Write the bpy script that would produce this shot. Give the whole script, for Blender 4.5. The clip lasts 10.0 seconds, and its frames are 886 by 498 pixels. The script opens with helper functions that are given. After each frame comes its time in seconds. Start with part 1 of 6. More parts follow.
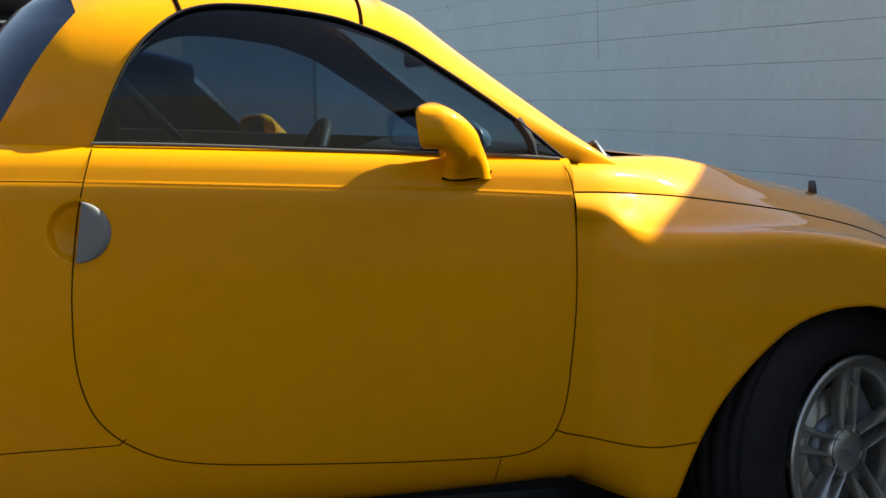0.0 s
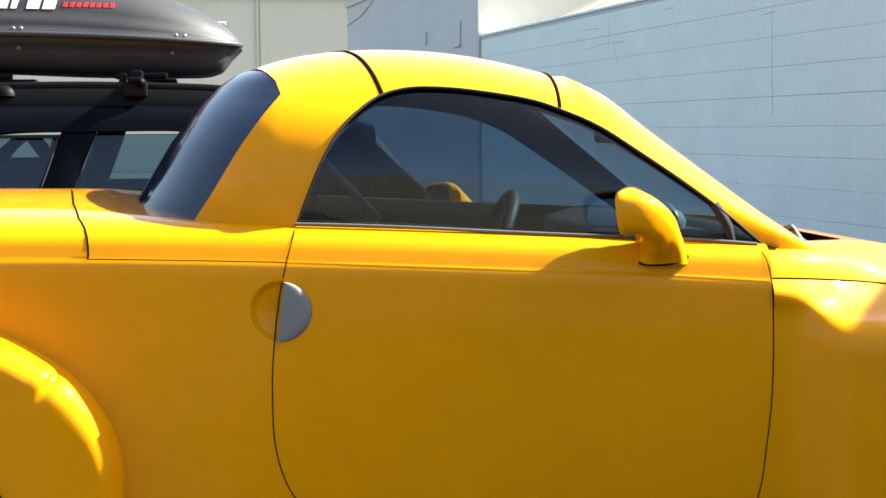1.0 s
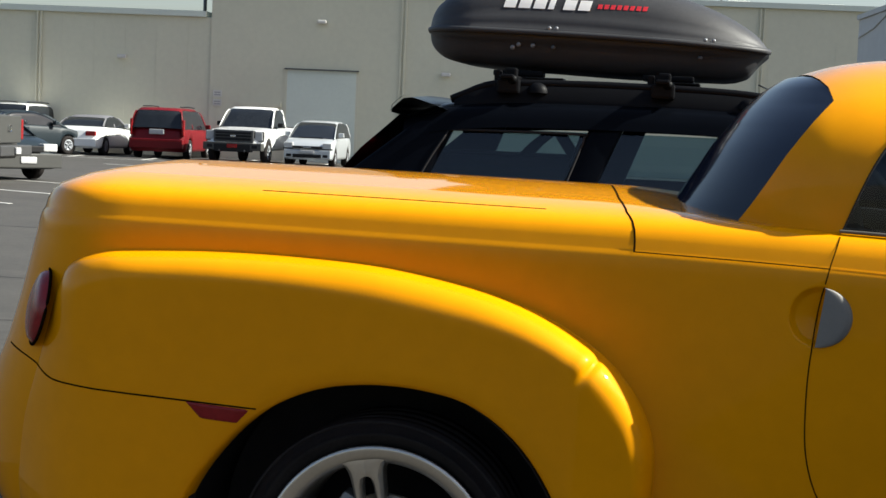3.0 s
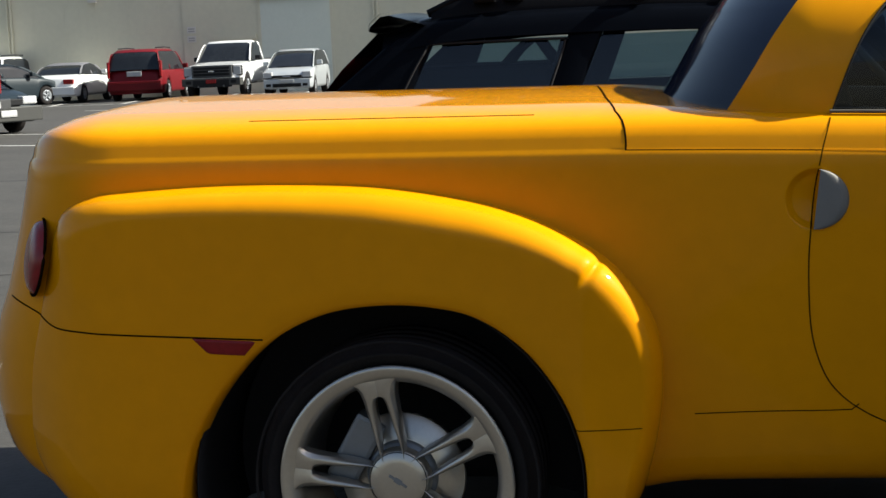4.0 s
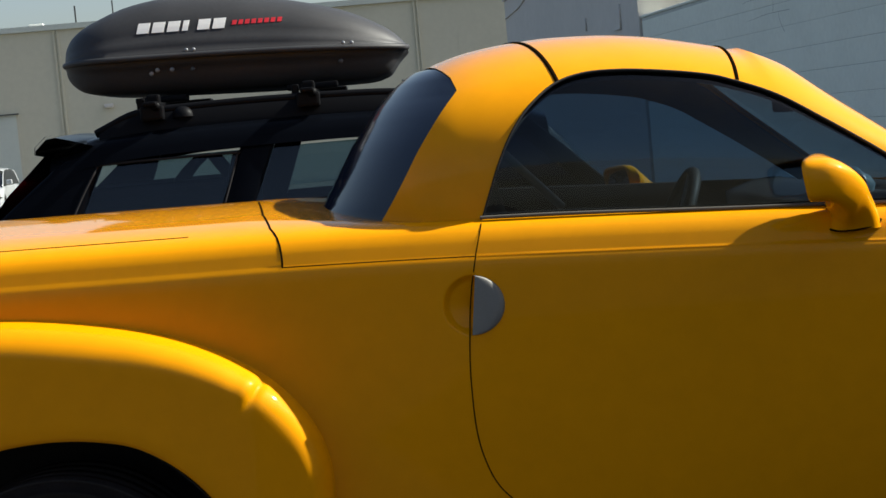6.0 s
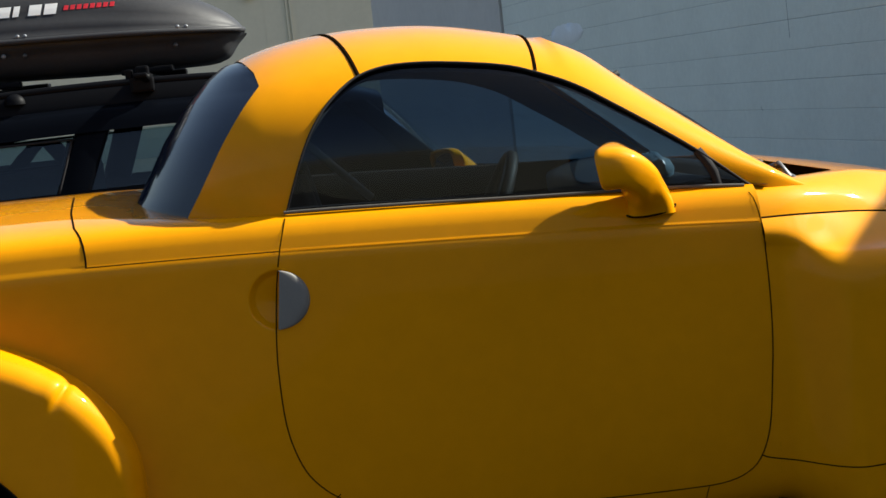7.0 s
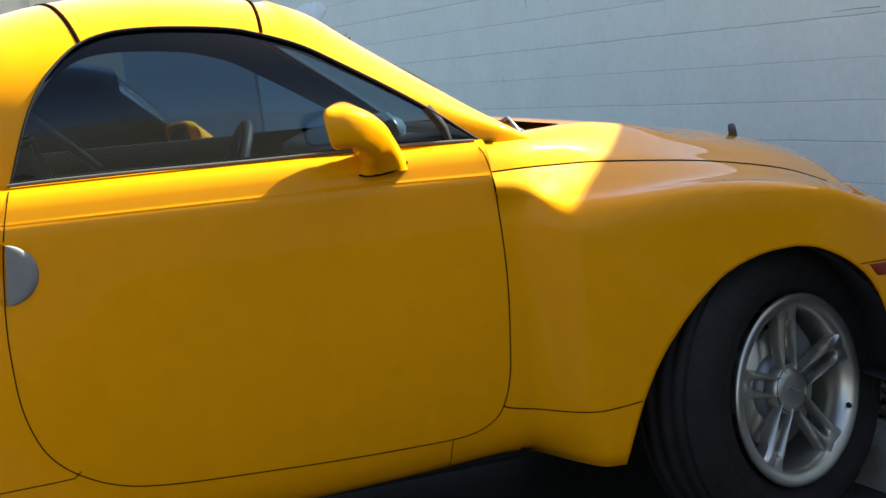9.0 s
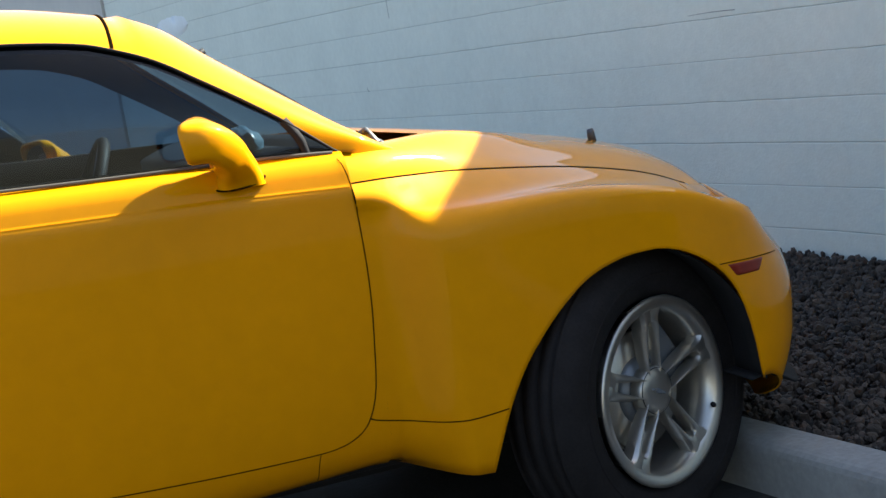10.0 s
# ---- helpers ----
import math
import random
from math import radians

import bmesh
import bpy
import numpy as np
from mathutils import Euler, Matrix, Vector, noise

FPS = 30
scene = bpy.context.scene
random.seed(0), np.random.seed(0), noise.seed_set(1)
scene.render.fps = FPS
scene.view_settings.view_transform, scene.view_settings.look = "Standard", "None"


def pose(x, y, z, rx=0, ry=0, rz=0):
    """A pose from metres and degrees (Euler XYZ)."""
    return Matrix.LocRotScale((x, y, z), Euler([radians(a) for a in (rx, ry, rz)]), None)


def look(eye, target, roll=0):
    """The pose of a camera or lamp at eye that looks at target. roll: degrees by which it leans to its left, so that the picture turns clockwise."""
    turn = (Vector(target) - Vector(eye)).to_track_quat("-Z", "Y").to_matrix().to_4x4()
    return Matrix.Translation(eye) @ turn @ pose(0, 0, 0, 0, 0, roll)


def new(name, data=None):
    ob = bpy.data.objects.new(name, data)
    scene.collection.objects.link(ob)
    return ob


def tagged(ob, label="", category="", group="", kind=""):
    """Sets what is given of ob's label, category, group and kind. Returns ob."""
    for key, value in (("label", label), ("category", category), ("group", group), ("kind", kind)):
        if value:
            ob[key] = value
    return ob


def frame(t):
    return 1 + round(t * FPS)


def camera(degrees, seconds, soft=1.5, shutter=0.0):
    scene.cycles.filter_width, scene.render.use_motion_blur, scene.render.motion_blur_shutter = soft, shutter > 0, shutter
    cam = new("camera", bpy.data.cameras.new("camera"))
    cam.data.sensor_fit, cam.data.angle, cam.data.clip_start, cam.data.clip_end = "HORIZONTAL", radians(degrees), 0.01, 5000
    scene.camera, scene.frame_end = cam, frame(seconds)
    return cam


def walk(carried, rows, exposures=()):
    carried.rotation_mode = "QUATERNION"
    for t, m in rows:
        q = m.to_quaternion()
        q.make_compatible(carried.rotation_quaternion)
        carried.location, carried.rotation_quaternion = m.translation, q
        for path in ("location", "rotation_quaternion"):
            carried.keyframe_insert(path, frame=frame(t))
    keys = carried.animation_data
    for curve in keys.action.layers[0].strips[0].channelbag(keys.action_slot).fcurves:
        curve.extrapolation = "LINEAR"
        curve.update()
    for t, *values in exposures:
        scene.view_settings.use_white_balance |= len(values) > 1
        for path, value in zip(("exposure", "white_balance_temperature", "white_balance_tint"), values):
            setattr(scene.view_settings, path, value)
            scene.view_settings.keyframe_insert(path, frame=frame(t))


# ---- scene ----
cam = camera(30.0, 10.0)
PATH = [
    (0, (1.061, -4.713, 1.312), (1.457, -2.761, 1.123), -1.0),
    (0.5, (1.004, -4.698, 1.405), (1.32, -2.732, 1.217), -0.5),
    (1, (0.964, -4.705, 1.422), (1.177, -2.721, 1.28), -0.4),
    (1.5, (0.939, -4.716, 1.421), (1.053, -2.724, 1.274), 0.3),
    (2, (0.903, -4.722, 1.424), (0.846, -2.729, 1.275), -0.3),
    (2.5, (0.857, -4.752, 1.417), (0.61, -2.77, 1.306), 1.4),
    (3, (0.827, -4.777, 1.402), (0.463, -2.816, 1.259), 2.5),
    (3.2, (0.825, -4.81, 1.392), (0.429, -2.861, 1.178), 0.4),
    (4.3, (0.816, -4.752, 1.397), (0.485, -2.795, 1.155), -3.2),
    (4.5, (0.844, -4.741, 1.395), (0.535, -2.78, 1.158), -3.5),
    (5, (0.869, -4.731, 1.404), (0.662, -2.75, 1.224), -3.5),
    (5.5, (0.886, -4.716, 1.398), (0.783, -2.724, 1.253), -3.8),
    (5.7, (0.894, -4.71, 1.4), (0.838, -2.716, 1.262), -4.4),
    (6.8, (1.088, -4.767, 1.471), (1.203, -2.778, 1.296), -6.3),
    (7, (1.115, -4.768, 1.468), (1.257, -2.783, 1.271), -6.4),
    (7.5, (1.132, -4.76, 1.445), (1.36, -2.784, 1.235), -6.9),
    (8, (1.207, -4.779, 1.405), (1.48, -2.809, 1.196), -7.6),
    (8.5, (1.179, -4.768, 1.404), (1.514, -2.811, 1.164), -7.7),
    (9, (1.165, -4.769, 1.404), (1.589, -2.831, 1.153), -8.1),
    (9.5, (1.208, -4.783, 1.402), (1.701, -2.863, 1.138), -8.8),
    (10, (1.2, -4.754, 1.4), (1.771, -2.856, 1.138), -9.3),
]
EXPOSURE = [(0, 2.18), (0.5, 2.87), (1, 3.05), (1.5, 2.97), (2, 2.83), (2.5, 2.16), (3.2, 1.76), (4.3, 1.67), (5, 1.70), (5.7, 1.63), (6.8, 1.45), (7.1, 1.82), (7.5, 2.69), (8.5, 2.72), (10, 2.77)]
walk(cam, [(t, look(e, a, r)) for t, e, a, r in PATH], EXPOSURE)

# ---- light ----
SUN_AZ, SUN_EL = 8.0, 38.5
world = bpy.data.worlds.new("sky")
scene.world = world
world.use_nodes = True
wn = world.node_tree
sky = wn.nodes.new("ShaderNodeTexSky")
sky.sky_type, sky.sun_disc = "NISHITA", False
sky.dust_density, sky.air_density = 2.2, 1.0
sky.sun_elevation, sky.sun_rotation = radians(SUN_EL), radians(90 - SUN_AZ)
wn.nodes["Background"].inputs[1].default_value = 0.046
wn.links.new(sky.outputs[0], wn.nodes["Background"].inputs[0])
sun = new("sun", bpy.data.lights.new("sun", "SUN"))
sun.data.energy, sun.data.angle, sun.data.color = 3.4, radians(0.53), (1.0, 1.0, 0.90)
sd = Vector((math.cos(radians(SUN_EL)) * math.cos(radians(SUN_AZ)), math.cos(radians(SUN_EL)) * math.sin(radians(SUN_AZ)), math.sin(radians(SUN_EL))))
sun.matrix_basis = look(sd * 40, (0, 0, 0))


# ---- materials ----
def material(name, color, rough=0.5, metal=0.0, coat=0.0, vary=0.0, scale=8.0, bump=0.0, bump_scale=60.0, spec=0.5, per_piece=0.0):
    """A principled surface with two scales of noise in colour and roughness and a fine relief."""
    m = bpy.data.materials.new(name)
    m.use_nodes = True
    nt = m.node_tree
    b = nt.nodes["Principled BSDF"]
    b.inputs["Base Color"].default_value = (*color, 1)
    b.inputs["Roughness"].default_value = rough
    b.inputs["Metallic"].default_value = metal
    b.inputs["Coat Weight"].default_value = coat
    b.inputs["Coat Roughness"].default_value = 0.04
    b.inputs["Coat IOR"].default_value = 1.23
    b.inputs["Specular IOR Level"].default_value = spec
    tc = nt.nodes.new("ShaderNodeTexCoord")
    if vary or per_piece:
        n1, n2 = nt.nodes.new("ShaderNodeTexNoise"), nt.nodes.new("ShaderNodeTexNoise")
        n1.inputs["Scale"].default_value, n2.inputs["Scale"].default_value = scale, scale * 9
        n1.inputs["Detail"].default_value, n2.inputs["Detail"].default_value = 4, 5
        for n in (n1, n2):
            nt.links.new(tc.outputs["Object"], n.inputs["Vector"])
        add = nt.nodes.new("ShaderNodeMath")
        add.operation = "ADD"
        nt.links.new(n1.outputs[0], add.inputs[0])
        nt.links.new(n2.outputs[0], add.inputs[1])
        rng = nt.nodes.new("ShaderNodeMapRange")
        rng.inputs["From Min"].default_value, rng.inputs["From Max"].default_value = 0.6, 1.4
        rng.inputs["To Min"].default_value, rng.inputs["To Max"].default_value = 1 - vary, 1 + vary
        nt.links.new(add.outputs[0], rng.inputs[0])
        factor = rng.outputs[0]
        if per_piece:
            info = nt.nodes.new("ShaderNodeNewGeometry") if per_piece < 0 else nt.nodes.new("ShaderNodeObjectInfo")
            r2 = nt.nodes.new("ShaderNodeMapRange")
            r2.inputs["To Min"].default_value, r2.inputs["To Max"].default_value = 1 - abs(per_piece), 1 + abs(per_piece)
            nt.links.new(info.outputs["Random Per Island" if per_piece < 0 else "Random"], r2.inputs[0])
            mul = nt.nodes.new("ShaderNodeMath")
            mul.operation = "MULTIPLY"
            nt.links.new(factor, mul.inputs[0])
            nt.links.new(r2.outputs[0], mul.inputs[1])
            factor = mul.outputs[0]
        vm = nt.nodes.new("ShaderNodeVectorMath")
        vm.operation = "SCALE"
        vm.inputs[0].default_value = color
        nt.links.new(factor, vm.inputs["Scale"])
        nt.links.new(vm.outputs[0], b.inputs["Base Color"])
    if bump:
        nb, bp = nt.nodes.new("ShaderNodeTexNoise"), nt.nodes.new("ShaderNodeBump")
        nb.inputs["Scale"].default_value, nb.inputs["Detail"].default_value = bump_scale, 4
        bp.inputs["Strength"].default_value, bp.inputs["Distance"].default_value = bump, 0.01
        nt.links.new(tc.outputs["Object"], nb.inputs["Vector"])
        nt.links.new(nb.outputs[0], bp.inputs["Height"])
        nt.links.new(bp.outputs[0], b.inputs["Normal"])
    return m


def glass_material(name, tint, rough=0.0, gloss=1.0):
    """Thin tinted pane: mirror gloss by Fresnel over a tinted clear layer."""
    m = bpy.data.materials.new(name)
    m.use_nodes = True
    nt = m.node_tree
    nt.nodes.remove(nt.nodes["Principled BSDF"])
    out = nt.nodes["Material Output"]
    clear, shine, mix, lw = (nt.nodes.new(k) for k in ("ShaderNodeBsdfTransparent", "ShaderNodeBsdfGlossy", "ShaderNodeMixShader", "ShaderNodeLayerWeight"))
    clear.inputs[0].default_value = (*tint, 1)
    shine.inputs["Roughness"].default_value = rough
    shine.inputs[0].default_value = (gloss, gloss, gloss, 1)
    lw.inputs[0].default_value = 0.5
    power, scaled = nt.nodes.new("ShaderNodeMath"), nt.nodes.new("ShaderNodeMath")
    power.operation, scaled.operation = "POWER", "MULTIPLY_ADD"
    power.inputs[1].default_value = 5.0
    scaled.inputs[1].default_value, scaled.inputs[2].default_value = 0.9, 0.05
    nt.links.new(lw.outputs["Facing"], power.inputs[0])
    nt.links.new(power.outputs[0], scaled.inputs[0])
    nt.links.new(scaled.outputs[0], mix.inputs[0])
    nt.links.new(clear.outputs[0], mix.inputs[1])
    nt.links.new(shine.outputs[0], mix.inputs[2])
    nt.links.new(mix.outputs[0], out.inputs[0])
    return m


PAINT = material("yellow_car_paint", (0.77, 0.290, 0.0), 0.5, coat=1.0, vary=0.05, scale=2.0, bump=0.006, bump_scale=900, spec=0.03)
GAP = material("panel_gap", (0.010, 0.006, 0.003), 0.9, spec=0.0)
RUBBER = material("black_rubber", (0.020, 0.019, 0.020), 0.75, spec=0.15, vary=0.2, scale=20, bump=0.05, bump_scale=300)
TYRE = material("tyre_rubber", (0.021, 0.0185, 0.018), 0.8, spec=0.08, vary=0.25, scale=14, bump=0.12, bump_scale=220)
ALLOY = material("silver_alloy", (0.54, 0.50, 0.44), 0.30, metal=0.85, vary=0.06, scale=12)
DARKMETAL = material("dark_brake_metal", (0.10, 0.10, 0.10), 0.5, metal=0.7, vary=0.3, scale=25)
SATIN = material("satin_silver", (0.23, 0.24, 0.255), 0.5, metal=0.6, vary=0.05, scale=20)
BLACK = material("black_plastic", (0.012, 0.012, 0.013), 0.6, spec=0.15, vary=0.15, scale=30, bump=0.05, bump_scale=400)
BOXBLACK = material("textured_box_plastic", (0.033, 0.033, 0.035), 0.52, spec=0.30, vary=0.15, scale=6, bump=0.10, bump_scale=700)
BLACKPAINT = material("black_car_paint", (0.0022, 0.0028, 0.0044), 0.3, coat=0.22, vary=0.1, scale=3, spec=0.02)
REDLENS = material("red_lens", (0.22, 0.008, 0.010), 0.25, coat=0.3, spec=0.25, vary=0.25, scale=60)
AMBER = material("amber_lens", (0.22, 0.024, 0.012), 0.3, coat=0.2, spec=0.2, vary=0.2, scale=60)
SATINBLACK = material("satin_black_rail", (0.0035, 0.0036, 0.0045), 0.5, vary=0.15, scale=20, spec=0.08)
HANDLE = material("brushed_handle", (0.215, 0.205, 0.19), 0.6, metal=0.3, vary=0.06, scale=25, spec=0.2)
MOULDING = material("dull_grey_moulding", (0.105, 0.095, 0.08), 0.55, vary=0.1, scale=30, spec=0.3)
CHROME = material("chrome", (0.75, 0.75, 0.75), 0.12, metal=1.0)
INTERIOR = material("dark_interior", (0.03, 0.032, 0.036), 0.7, vary=0.2, scale=15, bump=0.02, bump_scale=200)
DOORCARD = material("dark_door_trim", (0.011, 0.011, 0.013), 0.9, vary=0.1, scale=6, spec=0.03)
LEATHER = material("black_leather", (0.018, 0.019, 0.022), 0.7, vary=0.15, scale=8, spec=0.15)
WHITE = material("white_paint", (0.78, 0.78, 0.76), 0.4, vary=0.05, scale=5)
REDINK = material("red_lettering", (0.55, 0.02, 0.03), 0.4, vary=0.1, scale=50)
SIDEGLASS = glass_material("tinted_side_glass", (0.33, 0.43, 0.51), gloss=0.55)
SCREEN = glass_material("windscreen_glass", (0.72, 0.78, 0.78), gloss=0.4)
DARKGLASS = material("privacy_glass", (0.002, 0.007, 0.024), 0.08, vary=0.1, scale=4, spec=0.09)
FARGLASS = material("dark_car_glass", (0.014, 0.016, 0.019), 0.10, vary=0.3, scale=2.5, spec=0.40)
SUVGLASS = glass_material("suv_glass", (0.40, 0.52, 0.56))
MIRRORGLASS = material("mirror_glass", (0.62, 0.72, 0.82), 0.03, metal=1.0)
BLOCK = material("painted_block", (0.77, 0.805, 0.715), 0.75, vary=0.06, scale=2.2, bump=0.25, bump_scale=70, per_piece=0.015)
MORTAR = material("painted_joint", (0.51, 0.54, 0.50), 0.85, vary=0.15, scale=6, bump=0.3, bump_scale=50)
STUCCO = material("beige_wall", (0.61, 0.575, 0.44), 0.85, vary=0.05, scale=0.6, bump=0.2, bump_scale=30)
CREAM = material("cream_siding", (0.62, 0.56, 0.42), 0.7, vary=0.05, scale=1.0, bump=0.1, bump_scale=20)
GREYWALL = material("pale_grey_wall", (0.61, 0.58, 0.53), 0.8, vary=0.06, scale=0.8, bump=0.2, bump_scale=40)
DOORGREY = material("roller_door_paint", (0.60, 0.63, 0.55), 0.5, vary=0.04, scale=1.0)
CONCRETE = material("kerb_concrete", (0.31, 0.30, 0.28), 0.85, vary=0.18, scale=5, bump=0.4, bump_scale=60)
ASPHALT = material("asphalt", (0.041, 0.037, 0.032), 0.85, vary=0.34, scale=0.9, bump=0.35, bump_scale=45)
LINEPAINT = material("line_paint", (0.45, 0.44, 0.41), 0.7, vary=0.18, scale=3)
GRAVEL = material("dark_gravel", (0.047, 0.031, 0.021), 0.75, vary=0.35, scale=25, bump=0.3, bump_scale=120, per_piece=-0.75)
SOIL = material("gravel_bed", (0.03, 0.026, 0.024), 0.95, vary=0.3, scale=20, bump=0.5, bump_scale=60)


# ---- building helpers ----
def thing(name, label, category, group="", at=(0, 0, 0), turn=0.0):
    e = new(name)
    e.empty_display_size = 0.2
    e.matrix_basis = pose(*at, 0, 0, turn)
    return tagged(e, label, category, group)


def mesh_part(name, verts, faces, mat, parent=None, label="", smooth=True):
    me = bpy.data.meshes.new(name)
    me.from_pydata([tuple(v) for v in verts], [], faces)
    me.update()
    me.materials.append(mat)
    if smooth:
        me.polygons.foreach_set("use_smooth", [True] * len(me.polygons))
    ob = new(name, me)
    ob.parent = parent
    return tagged(ob, label)


def part(name, bm, mat, parent=None, label="", smooth=False):
    me = bpy.data.meshes.new(name)
    bm.to_mesh(me)
    bm.free()
    me.materials.append(mat)
    if smooth:
        me.polygons.foreach_set("use_smooth", [True] * len(me.polygons))
    ob = new(name, me)
    ob.parent = parent
    return tagged(ob, label)


def grid_data(rows, wrap_u=False, wrap_v=False, flip=False):
    nr, nc = len(rows), len(rows[0])
    verts = [v for r in rows for v in r]
    faces = []
    for i in range(nr if wrap_u else nr - 1):
        for j in range(nc if wrap_v else nc - 1):
            a, b = i * nc + j, i * nc + (j + 1) % nc
            c, d = ((i + 1) % nr) * nc + (j + 1) % nc, ((i + 1) % nr) * nc + j
            faces.append((a, d, c, b) if flip else (a, b, c, d))
    return verts, faces


def sheet(name, rows, mat, parent=None, label="", flip=False, wrap_u=False, wrap_v=False, thick=0.0, mirror=False, split=False):
    """A smooth skin through rows of points, given a thickness where it has one; mirror adds its twin across y = 0 in the same mesh, split builds the twin as a part of its own."""
    v, f = grid_data(rows, wrap_u, wrap_v, flip)
    if mirror:
        n = len(v)
        v = list(v) + [(p[0], -p[1], p[2]) for p in v]
        f = f + [tuple(n + k for k in reversed(q)) for q in f]
    if split:
        for side in (1, -1):
            sheet(name, [[Vector((p[0], p[1] * side, p[2])) for p in r] for r in rows], mat, parent, label, flip, wrap_u, wrap_v, thick)
        return None
    bm = bmesh.new()
    bv = [bm.verts.new(p) for p in v]
    for q in f:
        u = []
        for k in q:
            if all((bv[k].co - bv[w].co).length > 1e-6 for w in u):
                u.append(k)
        if len(u) > 2:
            try:
                bm.faces.new([bv[k] for k in u])
            except ValueError:
                pass
    bmesh.ops.remove_doubles(bm, verts=bm.verts, dist=0.0004)
    bmesh.ops.recalc_face_normals(bm, faces=bm.faces)
    ob = part(name, bm, mat, parent, label, smooth=True)
    if thick:
        s = ob.modifiers.new("thickness", "SOLIDIFY")
        s.thickness, s.offset = thick, -1
    return ob


def box_bm(bm, x0, x1, y0, y1, z0, z1, bevel=0.0, segs=2, m=None):
    g = bmesh.ops.create_cube(bm, size=1.0, matrix=Matrix.Translation(((x0 + x1) / 2, (y0 + y1) / 2, (z0 + z1) / 2)) @ Matrix.Diagonal((x1 - x0, y1 - y0, z1 - z0, 1)))
    vs = g["verts"]
    if bevel:
        es = list({e for v in vs for e in v.link_edges})
        r = bmesh.ops.bevel(bm, geom=es, offset=bevel, segments=segs, affect="EDGES", profile=0.6)
        vs = list({v for f in r["faces"] for v in f.verts} | {v for v in vs if v.is_valid})
    if m is not None:
        bmesh.ops.transform(bm, matrix=m, verts=[v for v in vs if v.is_valid])
    return bm


def box(name, x0, x1, y0, y1, z0, z1, mat, parent=None, label="", bevel=0.0, m=None):
    return part(name, box_bm(bmesh.new(), x0, x1, y0, y1, z0, z1, bevel, 2, m), mat, parent, label, smooth=False)


def curve(xs, ys):
    """A smooth interpolating function through knots."""
    xs, ys = np.array(xs, float), np.array(ys, float)
    d = np.diff(ys) / np.diff(xs)
    m = np.zeros_like(ys)
    m[0], m[-1] = d[0], d[-1]
    for k in range(1, len(xs) - 1):
        if d[k - 1] * d[k] > 0:
            w1, w2 = 2 * (xs[k + 1] - xs[k]) + xs[k] - xs[k - 1], xs[k + 1] - xs[k] + 2 * (xs[k] - xs[k - 1])
            m[k] = (w1 + w2) / (w1 / d[k - 1] + w2 / d[k])

    def at(x):
        x = min(max(x, xs[0]), xs[-1])
        k = min(max(int(np.searchsorted(xs, x)) - 1, 0), len(xs) - 2)
        h = xs[k + 1] - xs[k]
        t = (x - xs[k]) / h
        return float((1 + 2 * t) * (1 - t) ** 2 * ys[k] + t * (1 - t) ** 2 * h * m[k] + t * t * (3 - 2 * t) * ys[k + 1] + t * t * (t - 1) * h * m[k + 1])
    return at


def spline(points, n):
    """n points evenly spread along a smooth line through the given ones."""
    p = [np.array(q, float) for q in points]
    out = []
    for k in range(len(p) - 1):
        a, b, c, d = p[max(k - 1, 0)], p[k], p[k + 1], p[min(k + 2, len(p) - 1)]
        for t in np.linspace(0, 1, 12, endpoint=False):
            out.append(0.5 * (2 * b + (c - a) * t + (2 * a - 5 * b + 4 * c - d) * t * t + (3 * b - a - 3 * c + d) * t ** 3))
    out.append(p[-1])
    out = np.array(out)
    s = np.concatenate(([0], np.cumsum(np.linalg.norm(np.diff(out, axis=0), axis=1))))
    g = np.linspace(0, s[-1], n)
    return np.stack([np.interp(g, s, out[:, k]) for k in range(out.shape[1])], 1)


def smooth01(a, b, x):
    t = min(max((x - a) / (b - a), 0), 1)
    return t * t * (3 - 2 * t)


def tube(name, points, r, mat, parent=None, label="", n=8, closed=False):
    """A round bar along a line of points."""
    pts = [Vector(p) for p in points]
    rows = []
    up = Vector((0.13, 0.21, 0.97))
    for k, p in enumerate(pts):
        t = (pts[(k + 1) % len(pts)] - pts[k - 1]) if closed or 0 < k < len(pts) - 1 else (pts[min(k + 1, len(pts) - 1)] - pts[max(k - 1, 0)])
        t.normalize()
        a = t.cross(up).normalized()
        b = t.cross(a)
        rr = r[k] if isinstance(r, (list, tuple)) else r
        rows.append([p + rr * (math.cos(q) * a + math.sin(q) * b) for q in np.linspace(0, 2 * math.pi, n, endpoint=False)])
    v, f = grid_data(rows, wrap_u=closed, wrap_v=True)
    if not closed:
        f += [tuple(range(n)), tuple(range((len(rows) - 1) * n, len(rows) * n))]
    bm = bmesh.new()
    bv = [bm.verts.new(q) for q in v]
    for q in f:
        bm.faces.new([bv[k] for k in q])
    bmesh.ops.recalc_face_normals(bm, faces=bm.faces)
    return part(name, bm, mat, parent, label, smooth=True)


def lathe(name, profile, mat, parent=None, label="", n=64, m=None):
    """A turned piece: (radius, out) pairs round the local -y axis."""
    rows = [[(r * math.cos(a), -o, r * math.sin(a)) for a in np.linspace(0, 2 * math.pi, n, endpoint=False)] for r, o in profile]
    v, f = grid_data(rows, wrap_v=True)
    bm = bmesh.new()
    bv = [bm.verts.new(m @ Vector(p) if m is not None else p) for p in v]
    for q in f:
        bm.faces.new([bv[k] for k in q])
    bmesh.ops.remove_doubles(bm, verts=bm.verts, dist=1e-5)
    bmesh.ops.recalc_face_normals(bm, faces=bm.faces)
    return part(name, bm, mat, parent, label, smooth=True)


